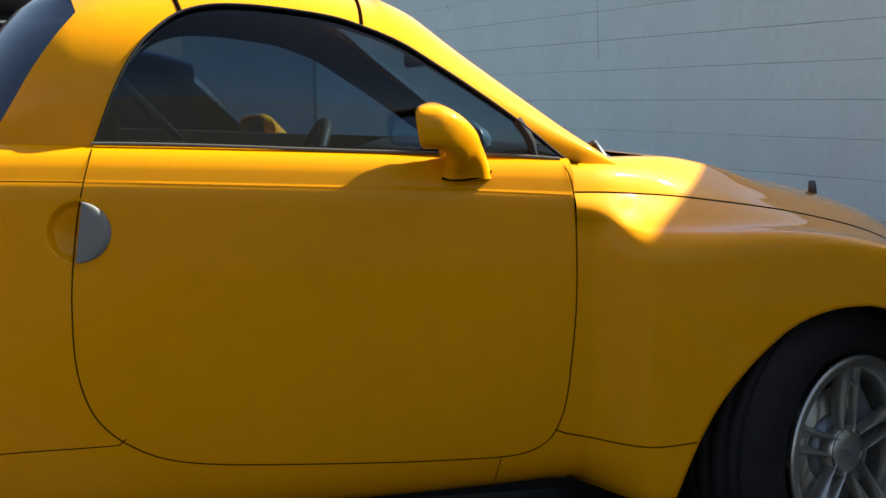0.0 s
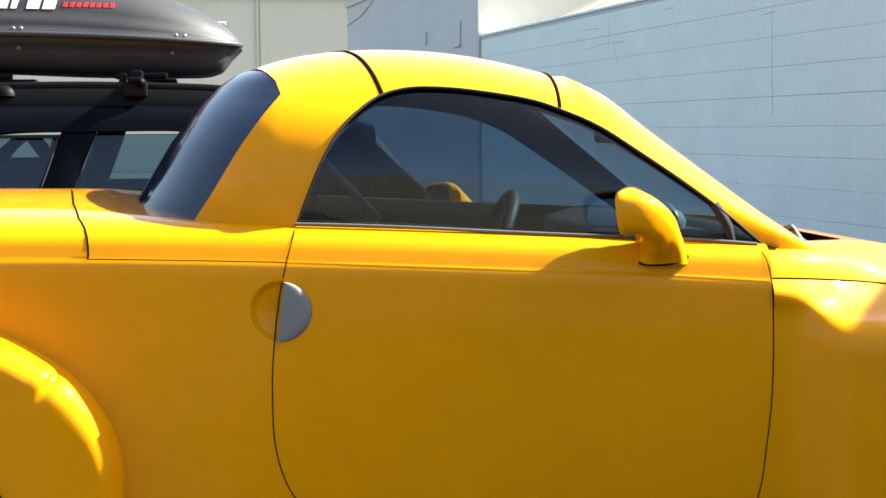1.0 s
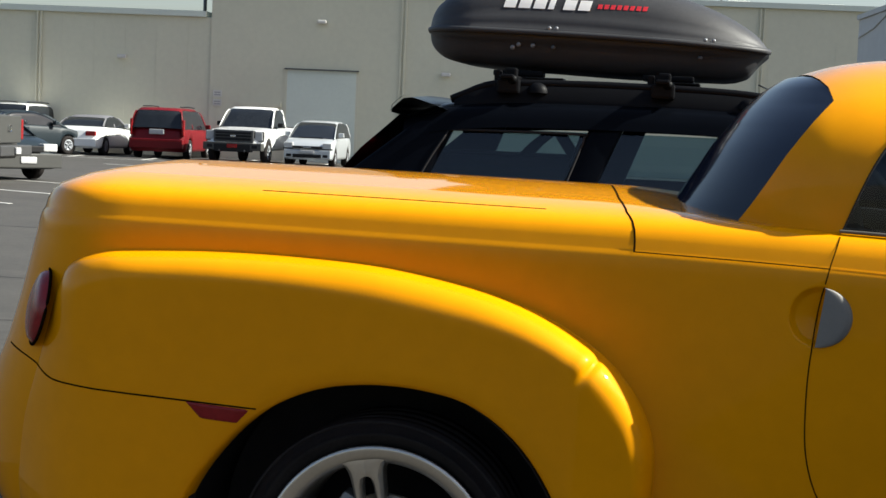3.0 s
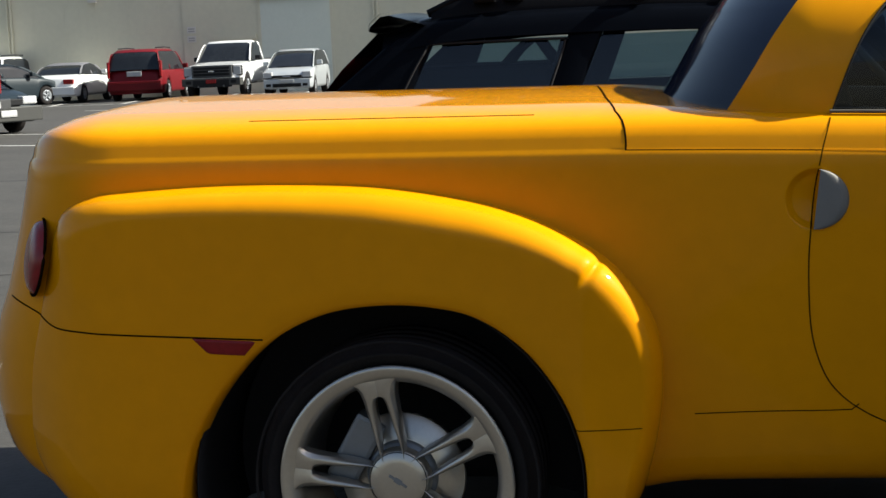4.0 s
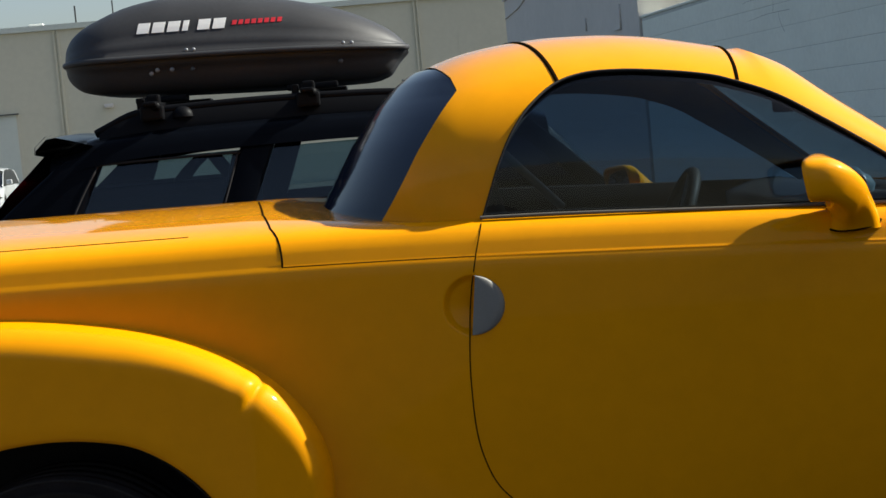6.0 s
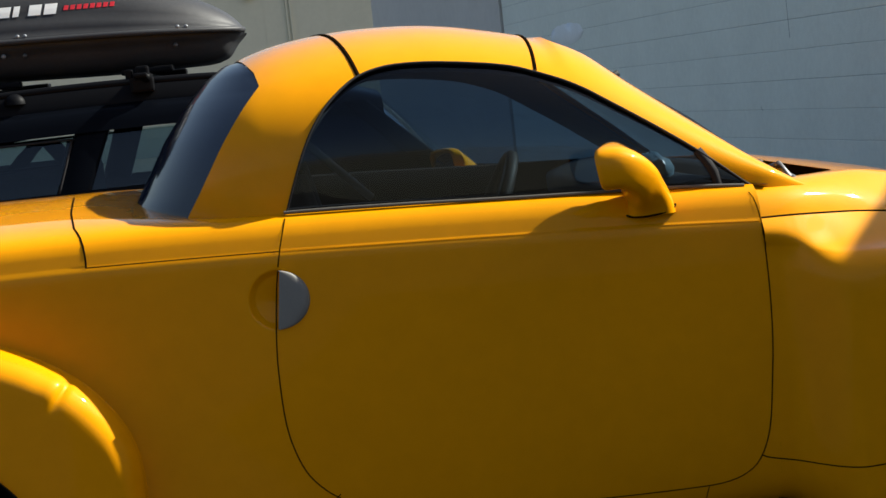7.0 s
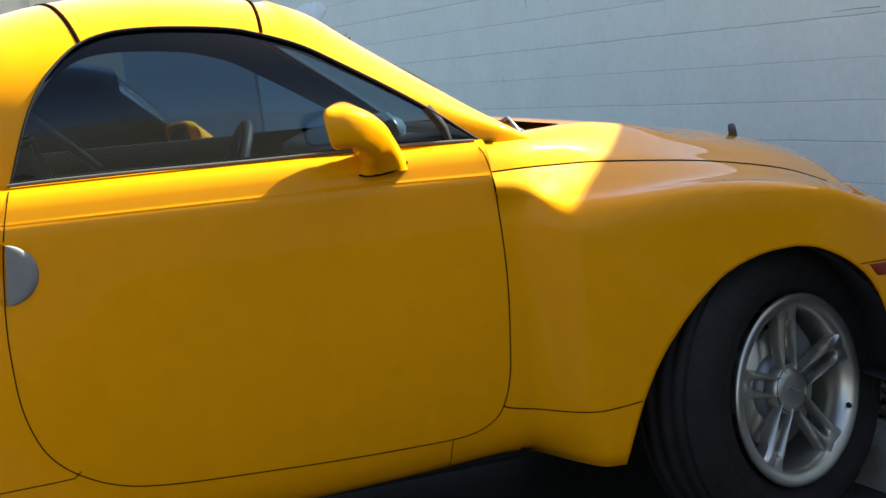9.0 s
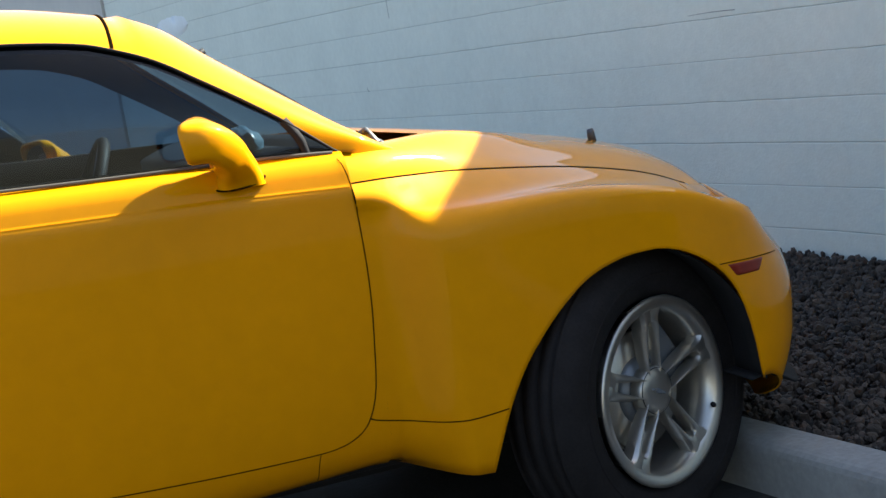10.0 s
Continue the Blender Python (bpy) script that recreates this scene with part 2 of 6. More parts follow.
# ---- the setting ----
WALL = Matrix.Translation((5.202, 0, 0)) @ Matrix.Rotation(radians(7.3), 4, "Z")   # local y runs along the wall, -x faces the lot
LOW_TOP, LOW_END, ANNEX_END = 2.48, 14.08, 22.46

ground = box("ground", -260, 260, -200, 260, -0.4, 0.0, ASPHALT)
tagged(ground, "worn grey asphalt of a car park", "ground", kind="structure")

SHADE_TOP = [(-9.0, 3.98), (-2.81, 3.98), (2.39, LOW_TOP)]       # unseen added rake down to the low stretch; sets the shadow edge on the hood
rows = []
for x, lo in ((0.012, 0), (0.012, 1), (0.30, 1), (0.30, 0)):
    rows.append([WALL @ Vector((x, y, z if lo else 0.0)) for y, z in SHADE_TOP])
verts = [p for r in rows for p in r]
quads = [(i * 3 + j, i * 3 + j + 1, ((i + 1) % 4) * 3 + j + 1, ((i + 1) % 4) * 3 + j) for i in range(4) for j in range(2)]
wall_tall = mesh_part("wall_north", verts, quads + [(0, 3, 6, 9), (2, 11, 8, 5)], MORTAR, smooth=False)
tagged(wall_tall, "white painted concrete block wall beside the gravel bed", "wall", kind="structure")
wall_low = box("wall_low", 0.012, 0.30, 2.394, LOW_END, 0.0, LOW_TOP, MORTAR, None, m=WALL)
tagged(wall_low, "lower stretch of white painted block wall", "wall", kind="structure")
cap = box("wall_coping", -0.004, 0.31, 2.204, LOW_END + 0.02, LOW_TOP + 0.002, LOW_TOP + 0.03, BLOCK, None, bevel=0.01, m=WALL)
tagged(cap, "flat white coping along the low wall", "wall coping", kind="structure")
annex = box("annex_building", -0.02, 7.0, LOW_END + 0.03, ANNEX_END, 0.0, 3.42, GREYWALL, None, m=WALL)
tagged(annex, "pale grey plain annex building with conduits", "building", kind="structure")
box("parapet", -0.05, 7.04, LOW_END, ANNEX_END + 0.04, 3.424, 3.50, GREYWALL, annex, m=WALL)
cream = box("cream_building", 0.40, 7.0, -8.0, 13.5, 0.0, 2.42, CREAM, None, m=WALL)
tagged(cream, "cream building with a sloping metal roof behind the low wall", "building", kind="structure")
ROOF = WALL @ Matrix.Translation((0.36, 0, 2.47)) @ Matrix.Rotation(radians(-24), 4, "Y")
for k in range(16):
    yy = 13.55 - 0.78 * (k + 1)
    box("roof_sheet", 0, 5.6, yy, yy + 0.772, -0.03, 0.0, CREAM, cream, m=ROOF)
    box("standing_seam", 0, 5.6, yy + 0.765, yy + 0.79, 0.001, 0.022, CREAM, cream, m=ROOF)


def conduit(y, z0, z1, foot):
    c = thing("conduit", "thin grey conduit on the annex wall", "pipe", "annex conduits")
    tube("pipe", [WALL @ Vector((-0.035, y, z0)), WALL @ Vector((-0.035, y, z1))], 0.011, GREYWALL, c)
    if foot:
        tube("elbow", [WALL @ Vector((-0.035, y, z0)), WALL @ Vector((-0.035, y + 0.30, z0))], 0.011, GREYWALL, c)


conduit(14.9, 2.43, 2.72, True)
conduit(16.7, 2.53, 2.70, False)
cable = thing("wall_cable", "thin dark cable slanting over the annex wall", "cable")
tube("cable", [WALL @ Vector((-0.03, ANNEX_END - 0.05, 3.14)), WALL @ Vector((-0.03, 21.2, 3.22)), WALL @ Vector((-0.03, 20.2, 3.38))], 0.012, GREYWALL, cable)

# far building
FARB = Matrix.Translation((-2.45, 56.75, 0)) @ Matrix.Rotation(radians(6.0), 4, "Z")
far = box("warehouse", -17.1, 12.0, 0, 14, 0, 6.35, STUCCO, None, m=FARB)
tagged(far, "long beige warehouse with a roller door", "building", kind="structure")
box("low_wing", -70, -17.104, 0.05, 14, 0, 5.25, STUCCO, far, m=FARB)
box("parapet_cap", -17.3, 12.0, -0.14, 14.1, 6.354, 6.55, DOORGREY, far, m=FARB)
box("parapet_cap", -70, -17.302, -0.10, 14.1, 5.254, 5.47, DOORGREY, far, m=FARB)
for xs in (-23.7, -9.85, 3.3, -38.0):
    top = 5.25 if xs < -17.1 else 6.35
    for dx in (-0.07, 0.07):
        box("downpipe", xs + dx - 0.028, xs + dx + 0.028, -0.06, -0.004, 0, top, STUCCO, far, m=FARB)
for k in range(60):
    xs = -60 + k * 1.2
    if abs(xs + 12.8) > 2:
        box("wall_joint", xs - 0.012, xs + 0.012, -0.006 if xs > -17 else 0.044, 0.02 if xs > -17 else 0.06, 0, 5.2, STUCCO, far, m=FARB)
gar = box("roller_door", -14.15, -11.55, -0.03, -0.003, 0, 3.42, DOORGREY, far, "pale grey roller door", m=FARB)
for a, b, c, d in ((-14.25, -14.152, 0, 3.5), (-11.548, -11.45, 0, 3.5), (-14.15, -11.55, 3.424, 3.5)):
    box("door_frame", a, b, -0.03, -0.004, c, d, STUCCO, far, m=FARB)
# dark strip stands in for the shadow along the recessed door's top edge
box("lintel_flashing", -14.25, -11.45, -0.16, -0.035, 3.425, 3.47, DARKMETAL, far, "dark strip standing in for the shade over the roller door", m=FARB)
for k in range(11):
    box("door_slat", -14.13, -11.57, -0.034, -0.031, 0.03 + k * 0.31, 0.337 + k * 0.31, DOORGREY, gar, m=FARB)
for xs, zs in ((-12.9, 5.22), (-20.45, 3.65), (-8.2, 3.45), (1.9, 5.4)):
    l = thing("wall_lamp", "small pale floodlight on the warehouse wall", "lamp", "wall floodlights")
    box("body", xs - 0.17, xs + 0.17, -0.22, -0.02, zs - 0.06, zs + 0.08, GREYWALL, l, bevel=0.04, m=FARB)
for zs in (2.42, 2.08):
    sg = thing("wall_sign", "small white notice on the warehouse wall", "sign")
    box("panel", -16.95, -16.62, -0.04, -0.008, zs - 0.12, zs + 0.12, GREYWALL, sg, m=FARB)
    for q in (-0.05, 0.04):
        box("text_bar", -16.90, -16.67, -0.044, -0.0405, zs + q - 0.02, zs + q + 0.02, CONCRETE, sg, m=FARB)
mt = box("wall_unit", -15.95, -13.9 - 0.45, -0.10, -0.02, 2.0, 2.2, STUCCO, None, m=FARB)
tagged(mt, "beige metal hood on the warehouse wall", "vent")
for xs, w, h in ((-16.95, 0.35, 0.12), (-11.0, 0.5, 0.25), (2.2, 0.8, 0.22), (5.6, 0.9, 0.2), (-9.3, 0.06, 0.8), (-7.9, 0.05, 0.9), (1.9, 0.05, 0.9)):
    rv = box("roof_vent", xs, xs + w, 2.0, 2.0 + w, 6.3, 6.55 + h, WHITE if w > 0.1 else DARKMETAL, None, m=FARB)
    tagged(rv, "small metal vent on the warehouse roof", "vent", "roof vents")
pv = thing("roof_pipe", "dark vent pipe on the low roof", "pipe")
tube("pipe", [FARB @ Vector((-17.6, 1, 5.2)), FARB @ Vector((-17.6, 1, 6.15))], 0.07, DARKMETAL, pv)
tube("cowl", [FARB @ Vector((-17.6, 1, 6.15)), FARB @ Vector((-17.6, 1, 6.3))], 0.13, DARKMETAL, pv)

# unseen plain building, added to close the lot behind the camera; mirrors in the paint
back = box("rear_building", -45, 40, -34, -30, 0, 5.0, STUCCO, None)
tagged(back, "unseen plain beige building added to close the lot", "building", kind="structure")

# parking lines
for x0, y0, x1, y1 in ((-32.8, 47.4, -10.5, 46.2), (-21.6, 47.1, -23.2, 54.6), (-19.0, 47.0, -20.4, 54.4), (-16.2, 46.8, -17.3, 54.2), (-13.4, 46.6, -14.4, 54.0), (-24.9, 47.4, -26.3, 54.8), (-16.3, 24.5, -11.2, 22.3), (-15.3, 20.8, -10.3, 18.8), (-17.7, 28.5, -12.1, 26.3), (-11.0, 37.7, -17.8, 40.9), (-4.4, 1.68, 3.0, 2.62)):
    d = Vector((x1 - x0, y1 - y0, 0))
    n = Vector((-d.y, d.x, 0)).normalized() * 0.055
    v = [Vector((x0, y0, 0)) - n, Vector((x1, y1, 0)) - n, Vector((x1, y1, 0)) + n, Vector((x0, y0, 0)) + n]
    ln = mesh_part("parking_line", [(p.x, p.y, 0.0) for p in v] + [(p.x, p.y, 0.005) for p in v], [(4, 5, 6, 7), (0, 1, 5, 4), (1, 2, 6, 5), (2, 3, 7, 6), (3, 0, 4, 7)], LINEPAINT, smooth=False)
    tagged(ln, "faded white parking line on the asphalt", "parking line", "parking lines", "structure")

# tar-filled cracks that wander over the lot
rc = random.Random(21)
for x0, y0, x1, y1, w0 in ((-9.5, 9.0, -4.6, 8.1, 0.022), (-12.0, 13.5, -5.5, 14.6, 0.03), (-7.0, 5.2, -3.9, 5.6, 0.015), (-14.0, 33.0, -4.0, 31.5, 0.05), (-21.0, 43.0, -8.0, 44.5, 0.06), (-8.2, 6.0, -10.5, 17.0, 0.025)):
    V, F = [], []
    for i in range(41):
        f = i / 40
        d = Vector((x1 - x0, y1 - y0, 0))
        n = Vector((-d.y, d.x, 0)).normalized()
        c0 = Vector((x0, y0, 0)) + d * f + n * (0.03 * d.length * math.sin(5.1 * f + x0) * 0.4 + rc.uniform(-0.03, 0.03))
        h = w0 * rc.uniform(0.35, 1.0) * (0.25 + math.sin(math.pi * f))
        V += [c0 - n * h + Vector((0, 0, 0.0005)), c0 + Vector((0, 0, 0.004)), c0 + n * h + Vector((0, 0, 0.0005))]
        if i:
            F += [(3 * i - 3, 3 * i - 2, 3 * i + 1, 3 * i), (3 * i - 2, 3 * i - 1, 3 * i + 2, 3 * i + 1)]
    tagged(mesh_part("asphalt_crack", V, F, RUBBER), "black tar-filled crack in the asphalt", "crack", "asphalt cracks", "structure")

# kerb and gravel bed, parallel to the wall
bm = bmesh.new()
for k in range(6):
    y0 = -8.0 + k * 3.0
    box_bm(bm, -2.075, -1.915, y0, y0 + 2.99, -0.05, 0.15, bevel=0.045, segs=5)
bmesh.ops.transform(bm, matrix=WALL, verts=bm.verts)
kerb = part("kerb", bm, CONCRETE)
tagged(kerb, "weathered concrete kerb in front of the gravel bed", "kerb", kind="structure")
bed = box("gravel_bed", -1.913, 0.011, -8.0, 9.6, 0.0, 0.088, SOIL, None, m=WALL)
tagged(bed, "dark soil under the decorative gravel", "gravel bed", kind="structure")


def stones(n, y0, y1):
    rnd = random.Random(4)
    bm = bmesh.new()
    bmesh.ops.create_icosphere(bm, subdivisions=1, radius=1.0)
    bv = [v.co.copy() for v in bm.verts]
    bf = [tuple(v.index for v in f.verts) for f in bm.faces]
    bm.free()
    V, F = [], []
    for _ in range(n):
        y = rnd.uniform(y0, y1) if rnd.random() < 0.8 else rnd.uniform(y1, y1 + 6.3)
        x = rnd.uniform(-1.895, -0.01)
        s = rnd.uniform(0.008, 0.022)
        r = Euler((rnd.uniform(0, 6), rnd.uniform(0, 6), rnd.uniform(0, 6))).to_matrix()
        sc = Vector((rnd.uniform(0.7, 1.3), rnd.uniform(0.7, 1.3), rnd.uniform(0.45, 0.8)))
        z = 0.092 + rnd.uniform(0.0, 0.030)
        o = len(V)
        for v in bv:
            k = 1 + rnd.uniform(-0.22, 0.22)
            p = r @ Vector((v.x * sc.x * k, v.y * sc.y * k, v.z * sc.z * k)) * s
            V.append(WALL @ (p + Vector((x, y, z))))
        F += [tuple(o + i for i in f) for f in bf]
    ob = mesh_part("gravel", V, F, GRAVEL, smooth=False)
    return tagged(ob, "dark brown and black lava gravel", "gravel", kind="stuff")


stones(36000, -3.0, 3.2)


# ---- the yellow roadster pickup ----
truck = thing("pickup_truck", "glossy yellow retro roadster pickup parked nose to a kerb", "car")

crease = curve([-1.2, -0.9, -0.5, -0.1, 0.325, 0.56, 1.01, 1.6, 2.16, 2.4], [1.153, 1.156, 1.153, 1.148, 1.142, 1.139, 1.125, 1.098, 1.066, 1.052])
LOW_F = [0, 0.02, 0.06, 0.14, 0.28, 0.45, 0.62, 0.80, 0.93, 0.985, 1.0]
low_w = curve(LOW_F, [0.70, 0.78, 0.832, 0.864, 0.884, 0.896, 0.901, 0.901, 0.9005, 0.8995, 0.8945])
low_r = curve(LOW_F, [-0.74, -1.02, -1.17, -1.25, -1.28, -1.268, -1.205, -1.15, -1.115, -1.10, -1.09])
sill_z = curve([-1.3, -0.6, 0.5, 0.7, 1.6, 2.0, 2.13, 2.27, 2.45], [0.27, 0.22, 0.27, 0.30, 0.31, 0.325, 0.332, 0.312, 0.300])
BED_TOP = [(0.005, 0.8925, -1.088), (0.026, 0.8890, -1.082), (0.048, 0.881, -1.068), (0.066, 0.863, -1.045), (0.079, 0.828, -1.01), (0.093, 0.77, -0.975), (0.103, 0.66, -0.94), (0.114, 0.45, -0.91), (0.122, 0.2, -0.88), (0.124, 0.0, -0.87)]
DOOR_TOP = [(0.005, 0.8925), (0.028, 0.8885), (0.052, 0.878), (0.068, 0.863), (0.078, 0.846), (0.082, 0.832), (0.080, 0.80), (0.078, 0.5), (0.078, 0.25), (0.078, 0.0)]


def core_low(x, f):
    z0 = sill_z(x)
    return low_w(f), z0 + (crease(x) - z0) * f


def core_at(x, z):
    """Half width of the plain body side at a height below the crease."""
    z0 = sill_z(x)
    return low_w(min(max((z - z0) / (crease(x) - z0), 0), 1))


def tail_plan(w, xr, n):
    """Half plan line of the tail from its middle to the straight side."""
    L = -0.70 - xr
    out = []
    for a in np.linspace(0, math.pi / 2, n):
        out.append((-0.70 - L * math.cos(a) ** (2 / 2.7), w * math.sin(a) ** (2 / 2.7)))
    return out


SIDE_X = sorted(list(np.linspace(-0.66, 0.90, 40)) + list(np.linspace(0.904, 1.088, 62)) + list(np.linspace(1.10, 2.16, 30)))
CUP, CUP_R = (0.996, 1.011), 0.071


def cup(x, z):
    """Depth of the round finger recess beside the door handle."""
    r = math.hypot(x - CUP[0], z - CUP[1]) / CUP_R
    return 0.0 if r >= 1 or x > CUP[0] + 0.012 else 0.026 * min((1 - r) * 5, 1) ** 0.7 * (1 - 0.5 * r)

rows = []
for f in sorted([0, 0.01, 0.02, 0.04, 0.06, 0.1, 0.14, 0.2, 0.28, 0.36, 0.45, 0.54, 0.62, 0.71, 0.965, 0.985, 0.995, 1.0] + list(np.linspace(0.745, 0.95, 50))):
    w, xr = low_w(f), low_r(f)
    rows.append([Vector((x, -y, core_low(x, f)[1])) for x, y in tail_plan(w, xr, 20)] + [Vector((x, -w + cup(x, core_low(x, f)[1]), core_low(x, f)[1])) for x in SIDE_X])
for (db, wb, xr), (dd, wd) in zip(BED_TOP[:7], DOOR_TOP[:7]):
    r = [Vector((x, -y, crease(x) + db)) for x, y in tail_plan(wb, xr, 20)]
    for x in SIDE_X:
        k = smooth01(0.42, 0.95, x)
        r.append(Vector((x, -(wb + (wd - wb) * k), crease(x) + db + (dd - db) * k)))
    rows.append(r)
core_rows = rows
body = sheet("body_side", rows, PAINT, truck, mirror=True)
bm = bmesh.new()
bm.from_mesh(body.data)
hole = [f for f in bm.faces if math.hypot(f.calc_center_median().x + 0.03, f.calc_center_median().z - 0.36) < 0.50 and f.calc_center_median().z < 0.9]
bmesh.ops.delete(bm, geom=hole, context="FACES")
bm.to_mesh(body.data)
bm.free()
# bed cover and rear deck: the top between the shoulders, up to the cabin
ncol = 20 + sum(1 for x in SIDE_X if x < 0.98)
rows = [core_rows[-1][:ncol]]
for (db, wb, xr), (dd, wd) in zip(BED_TOP[7:], DOOR_TOP[7:]):
    r = [Vector((x, -y, crease(x) + db)) for x, y in tail_plan(wb, xr, 20)]
    for x in SIDE_X[:ncol - 20]:
        k = smooth01(0.42, 0.95, x)
        r.append(Vector((x, -(wb + (wd - wb) * k), crease(x) + db + (dd - db) * k)))
    rows.append(r)
sheet("bed_cover", rows, PAINT, truck, mirror=True)

# rear fender: a pontoon between the wheel arch and its outer line
RARCH = [(-0.545, 0.21), (-0.545, 0.30), (-0.530, 0.39), (-0.505, 0.46), (-0.450, 0.555), (-0.363, 0.657), (-0.263, 0.731), (-0.150, 0.777), (-0.024, 0.793), (0.10, 0.786), (0.209, 0.757), (0.317, 0.680), (0.399, 0.569), (0.439, 0.462), (0.452, 0.38), (0.450, 0.28)]
ROUT = [(-0.93, 0.27), (-0.985, 0.37), (-1.00, 0.50), (-0.98, 0.62), (-0.945, 0.74), (-0.91, 0.86), (-0.88, 0.96), (-0.84, 1.030), (-0.760, 1.062), (-0.664, 1.073), (-0.449, 1.082), (-0.241, 1.080), (-0.038, 1.068), (0.150, 1.038), (0.285, 1.003), (0.400, 0.955), (0.503, 0.890), (0.567, 0.823), (0.612, 0.748), (0.633, 0.666), (0.633, 0.56), (0.619, 0.46), (0.597, 0.37), (0.575, 0.29)]
NF = 400
A, O = spline(RARCH, NF), spline(ROUT, NF)
FENDER_U = [0, 0.015, 0.05, 0.15, 0.3, 0.45, 0.6]
rows = []
plan_tail = curve([-1.02, -0.98, -0.92, -0.85, -0.75, -0.6, -0.4, 0.7], [0.80, 0.855, 0.905, 0.945, 0.975, 0.99, 0.995, 0.995])
for k in range(NF):
    a, o = A[k], O[k]
    d = np.linalg.norm(o - a)
    us = FENDER_U + [1 - q / d for q in (0.13, 0.11, 0.095, 0.085, 0.075, 0.062, 0.05, 0.038, 0.028, 0.019, 0.011, 0.005, 0.0015, 0.0, -0.012)]
    us = [us[i] for i in range(7)] + [max(u, 0.6 + 0.012 * i) for i, u in enumerate(us[7:], 1)] if d < 0.34 else us
    r = []
    for u in us:
        x, z = a + (o - a) * u
        base = core_at(x, z) if z < crease(x) else 0.884
        if x < -0.70:
            L = -0.70 - low_r(min(max((z - 0.2) / (crease(x) - 0.2), 0), 1))
            base *= max(1 - min((-0.70 - x) / L, 0.999) ** 2.7, 0.0) ** (1 / 2.7)
        face = plan_tail(x) - 0.05 * max(0.36 - z, 0) / 0.1 * 0.3
        if x > 0.40:
            face -= 0.02 * smooth01(0.40, 0.63, x)
        e = max((1 - u) * d, 0)
        rad = 0.085 - 0.025 * smooth01(0.0, 0.5, x) + 0.22 * smooth01(-0.80, -0.97, o[0]) * smooth01(1.02, 0.80, o[1])
        bulge = 1.0 if e > rad else math.sqrt(max(1 - (1 - e / rad) ** 2, 0))
        y = base - 0.004 + (face - base + 0.004) * bulge
        du, dv = (x - 0.487) * 0.62 + (z - 0.872) * 0.78, (z - 0.872) * 0.62 - (x - 0.487) * 0.78
        y -= (0.012 * math.exp(-(dv / 0.009) ** 2) - 0.004 * math.exp(-((dv - 0.030) / 0.016) ** 2)) * math.exp(-(du / 0.035) ** 2)
        if u < 0.03:
            y -= 0.012 * (1 - u / 0.03)
        r.append(Vector((x, -max(y, base - 0.012 if u > 0.9 else 0), z)))
    # lip that turns into the wheel well
    r.insert(0, Vector((a[0] + 0.0, r[0].y + 0.10, a[1])))
    rows.append(r)
sheet("rear_fender", rows, PAINT, truck, split=True)

# hood cut line, hood
SEAM = spline([(2.16, 0.888, 1.066), (2.25, 0.868, 1.062), (2.34, 0.828, 1.054), (2.452, 0.780, 1.042), (2.617, 0.740, 1.018), (2.787, 0.700, 0.989), (2.963, 0.660, 0.948), (3.077, 0.620, 0.912), (3.199, 0.550, 0.863), (3.29, 0.45, 0.842), (3.345, 0.30, 0.834), (3.375, 0.15, 0.831), (3.385, 0.0, 0.830)], 60)
hood_z = curve([2.16, 2.30, 2.467, 2.622, 2.788, 2.957, 3.128, 3.23, 3.30, 3.36, 3.40], [1.146, 1.143, 1.137, 1.112, 1.078, 1.041, 0.994, 0.955, 0.912, 0.862, 0.828])
rows = []
for k, (sx, sy, sz) in enumerate(SEAM):
    p = k / (len(SEAM) - 1)
    r = []
    for q in [*np.linspace(0, 0.75, 14), 0.80, 0.84, 0.88, 0.91, 0.935, 0.955, 0.97, 0.98, 0.988, 0.994, 1.0]:
        x = sx + 0.28 * (1 - smooth01(0.66, 0.93, q)) * (1 - p) ** 3
        lip = 1 - q ** (2.3 + 34 * (1 - smooth01(2.10, 2.9, sx)) ** 2)
        r.append(Vector((x, -(sy - 0.003) * q, sz + max(hood_z(x) - sz, 0) * lip)))
    rows.append(r)
sheet("hood", rows, PAINT, truck, mirror=True)

# front fender and nose
W_MAX = curve([2.16, 2.35, 2.42, 2.55, 2.7, 2.9, 3.0], [0.976, 0.979, 0.982, 0.986, 0.988, 0.988, 0.985])
ridge = curve([2.16, 2.25, 2.35, 2.5, 2.62, 2.72, 2.87, 3.02, 3.13], [0.995, 0.982, 0.962, 0.958, 0.959, 0.955, 0.935, 0.897, 0.850])
SIDE_P = [(0.07, 0.25), (0.022, 0.30), (0.006, 0.40), (0, 0.52), (0, 0.64), (0.001, 0.74), (0.003, 0.84), (0.004, 0.905), (0.011, 0.938), (0.040, 0.952)]
NOSE_P = [(0.14, 0.245), (0.085, 0.29), (0.04, 0.35), (0.008, 0.45), (0, 0.55), (0.015, 0.64), (0.04, 0.69), (0.09, 0.76), (0.14, 0.81), (0.18, 0.835)]
AX, AZ, AR, NX, NL = 2.775, 0.40, 0.393, 2.93, 0.61
arch_z = curve([2.380, 2.41, 2.443, 2.49, 2.55, 2.62, 2.691, 2.76, 2.821, 2.88, 2.931, 2.985, 3.03, 3.075, 3.11, 3.14, 3.158, 3.165, 3.169], [0.298, 0.38, 0.459, 0.542, 0.616, 0.684, 0.735, 0.761, 0.772, 0.773, 0.763, 0.739, 0.708, 0.665, 0.608, 0.51, 0.40, 0.375, 0.36])
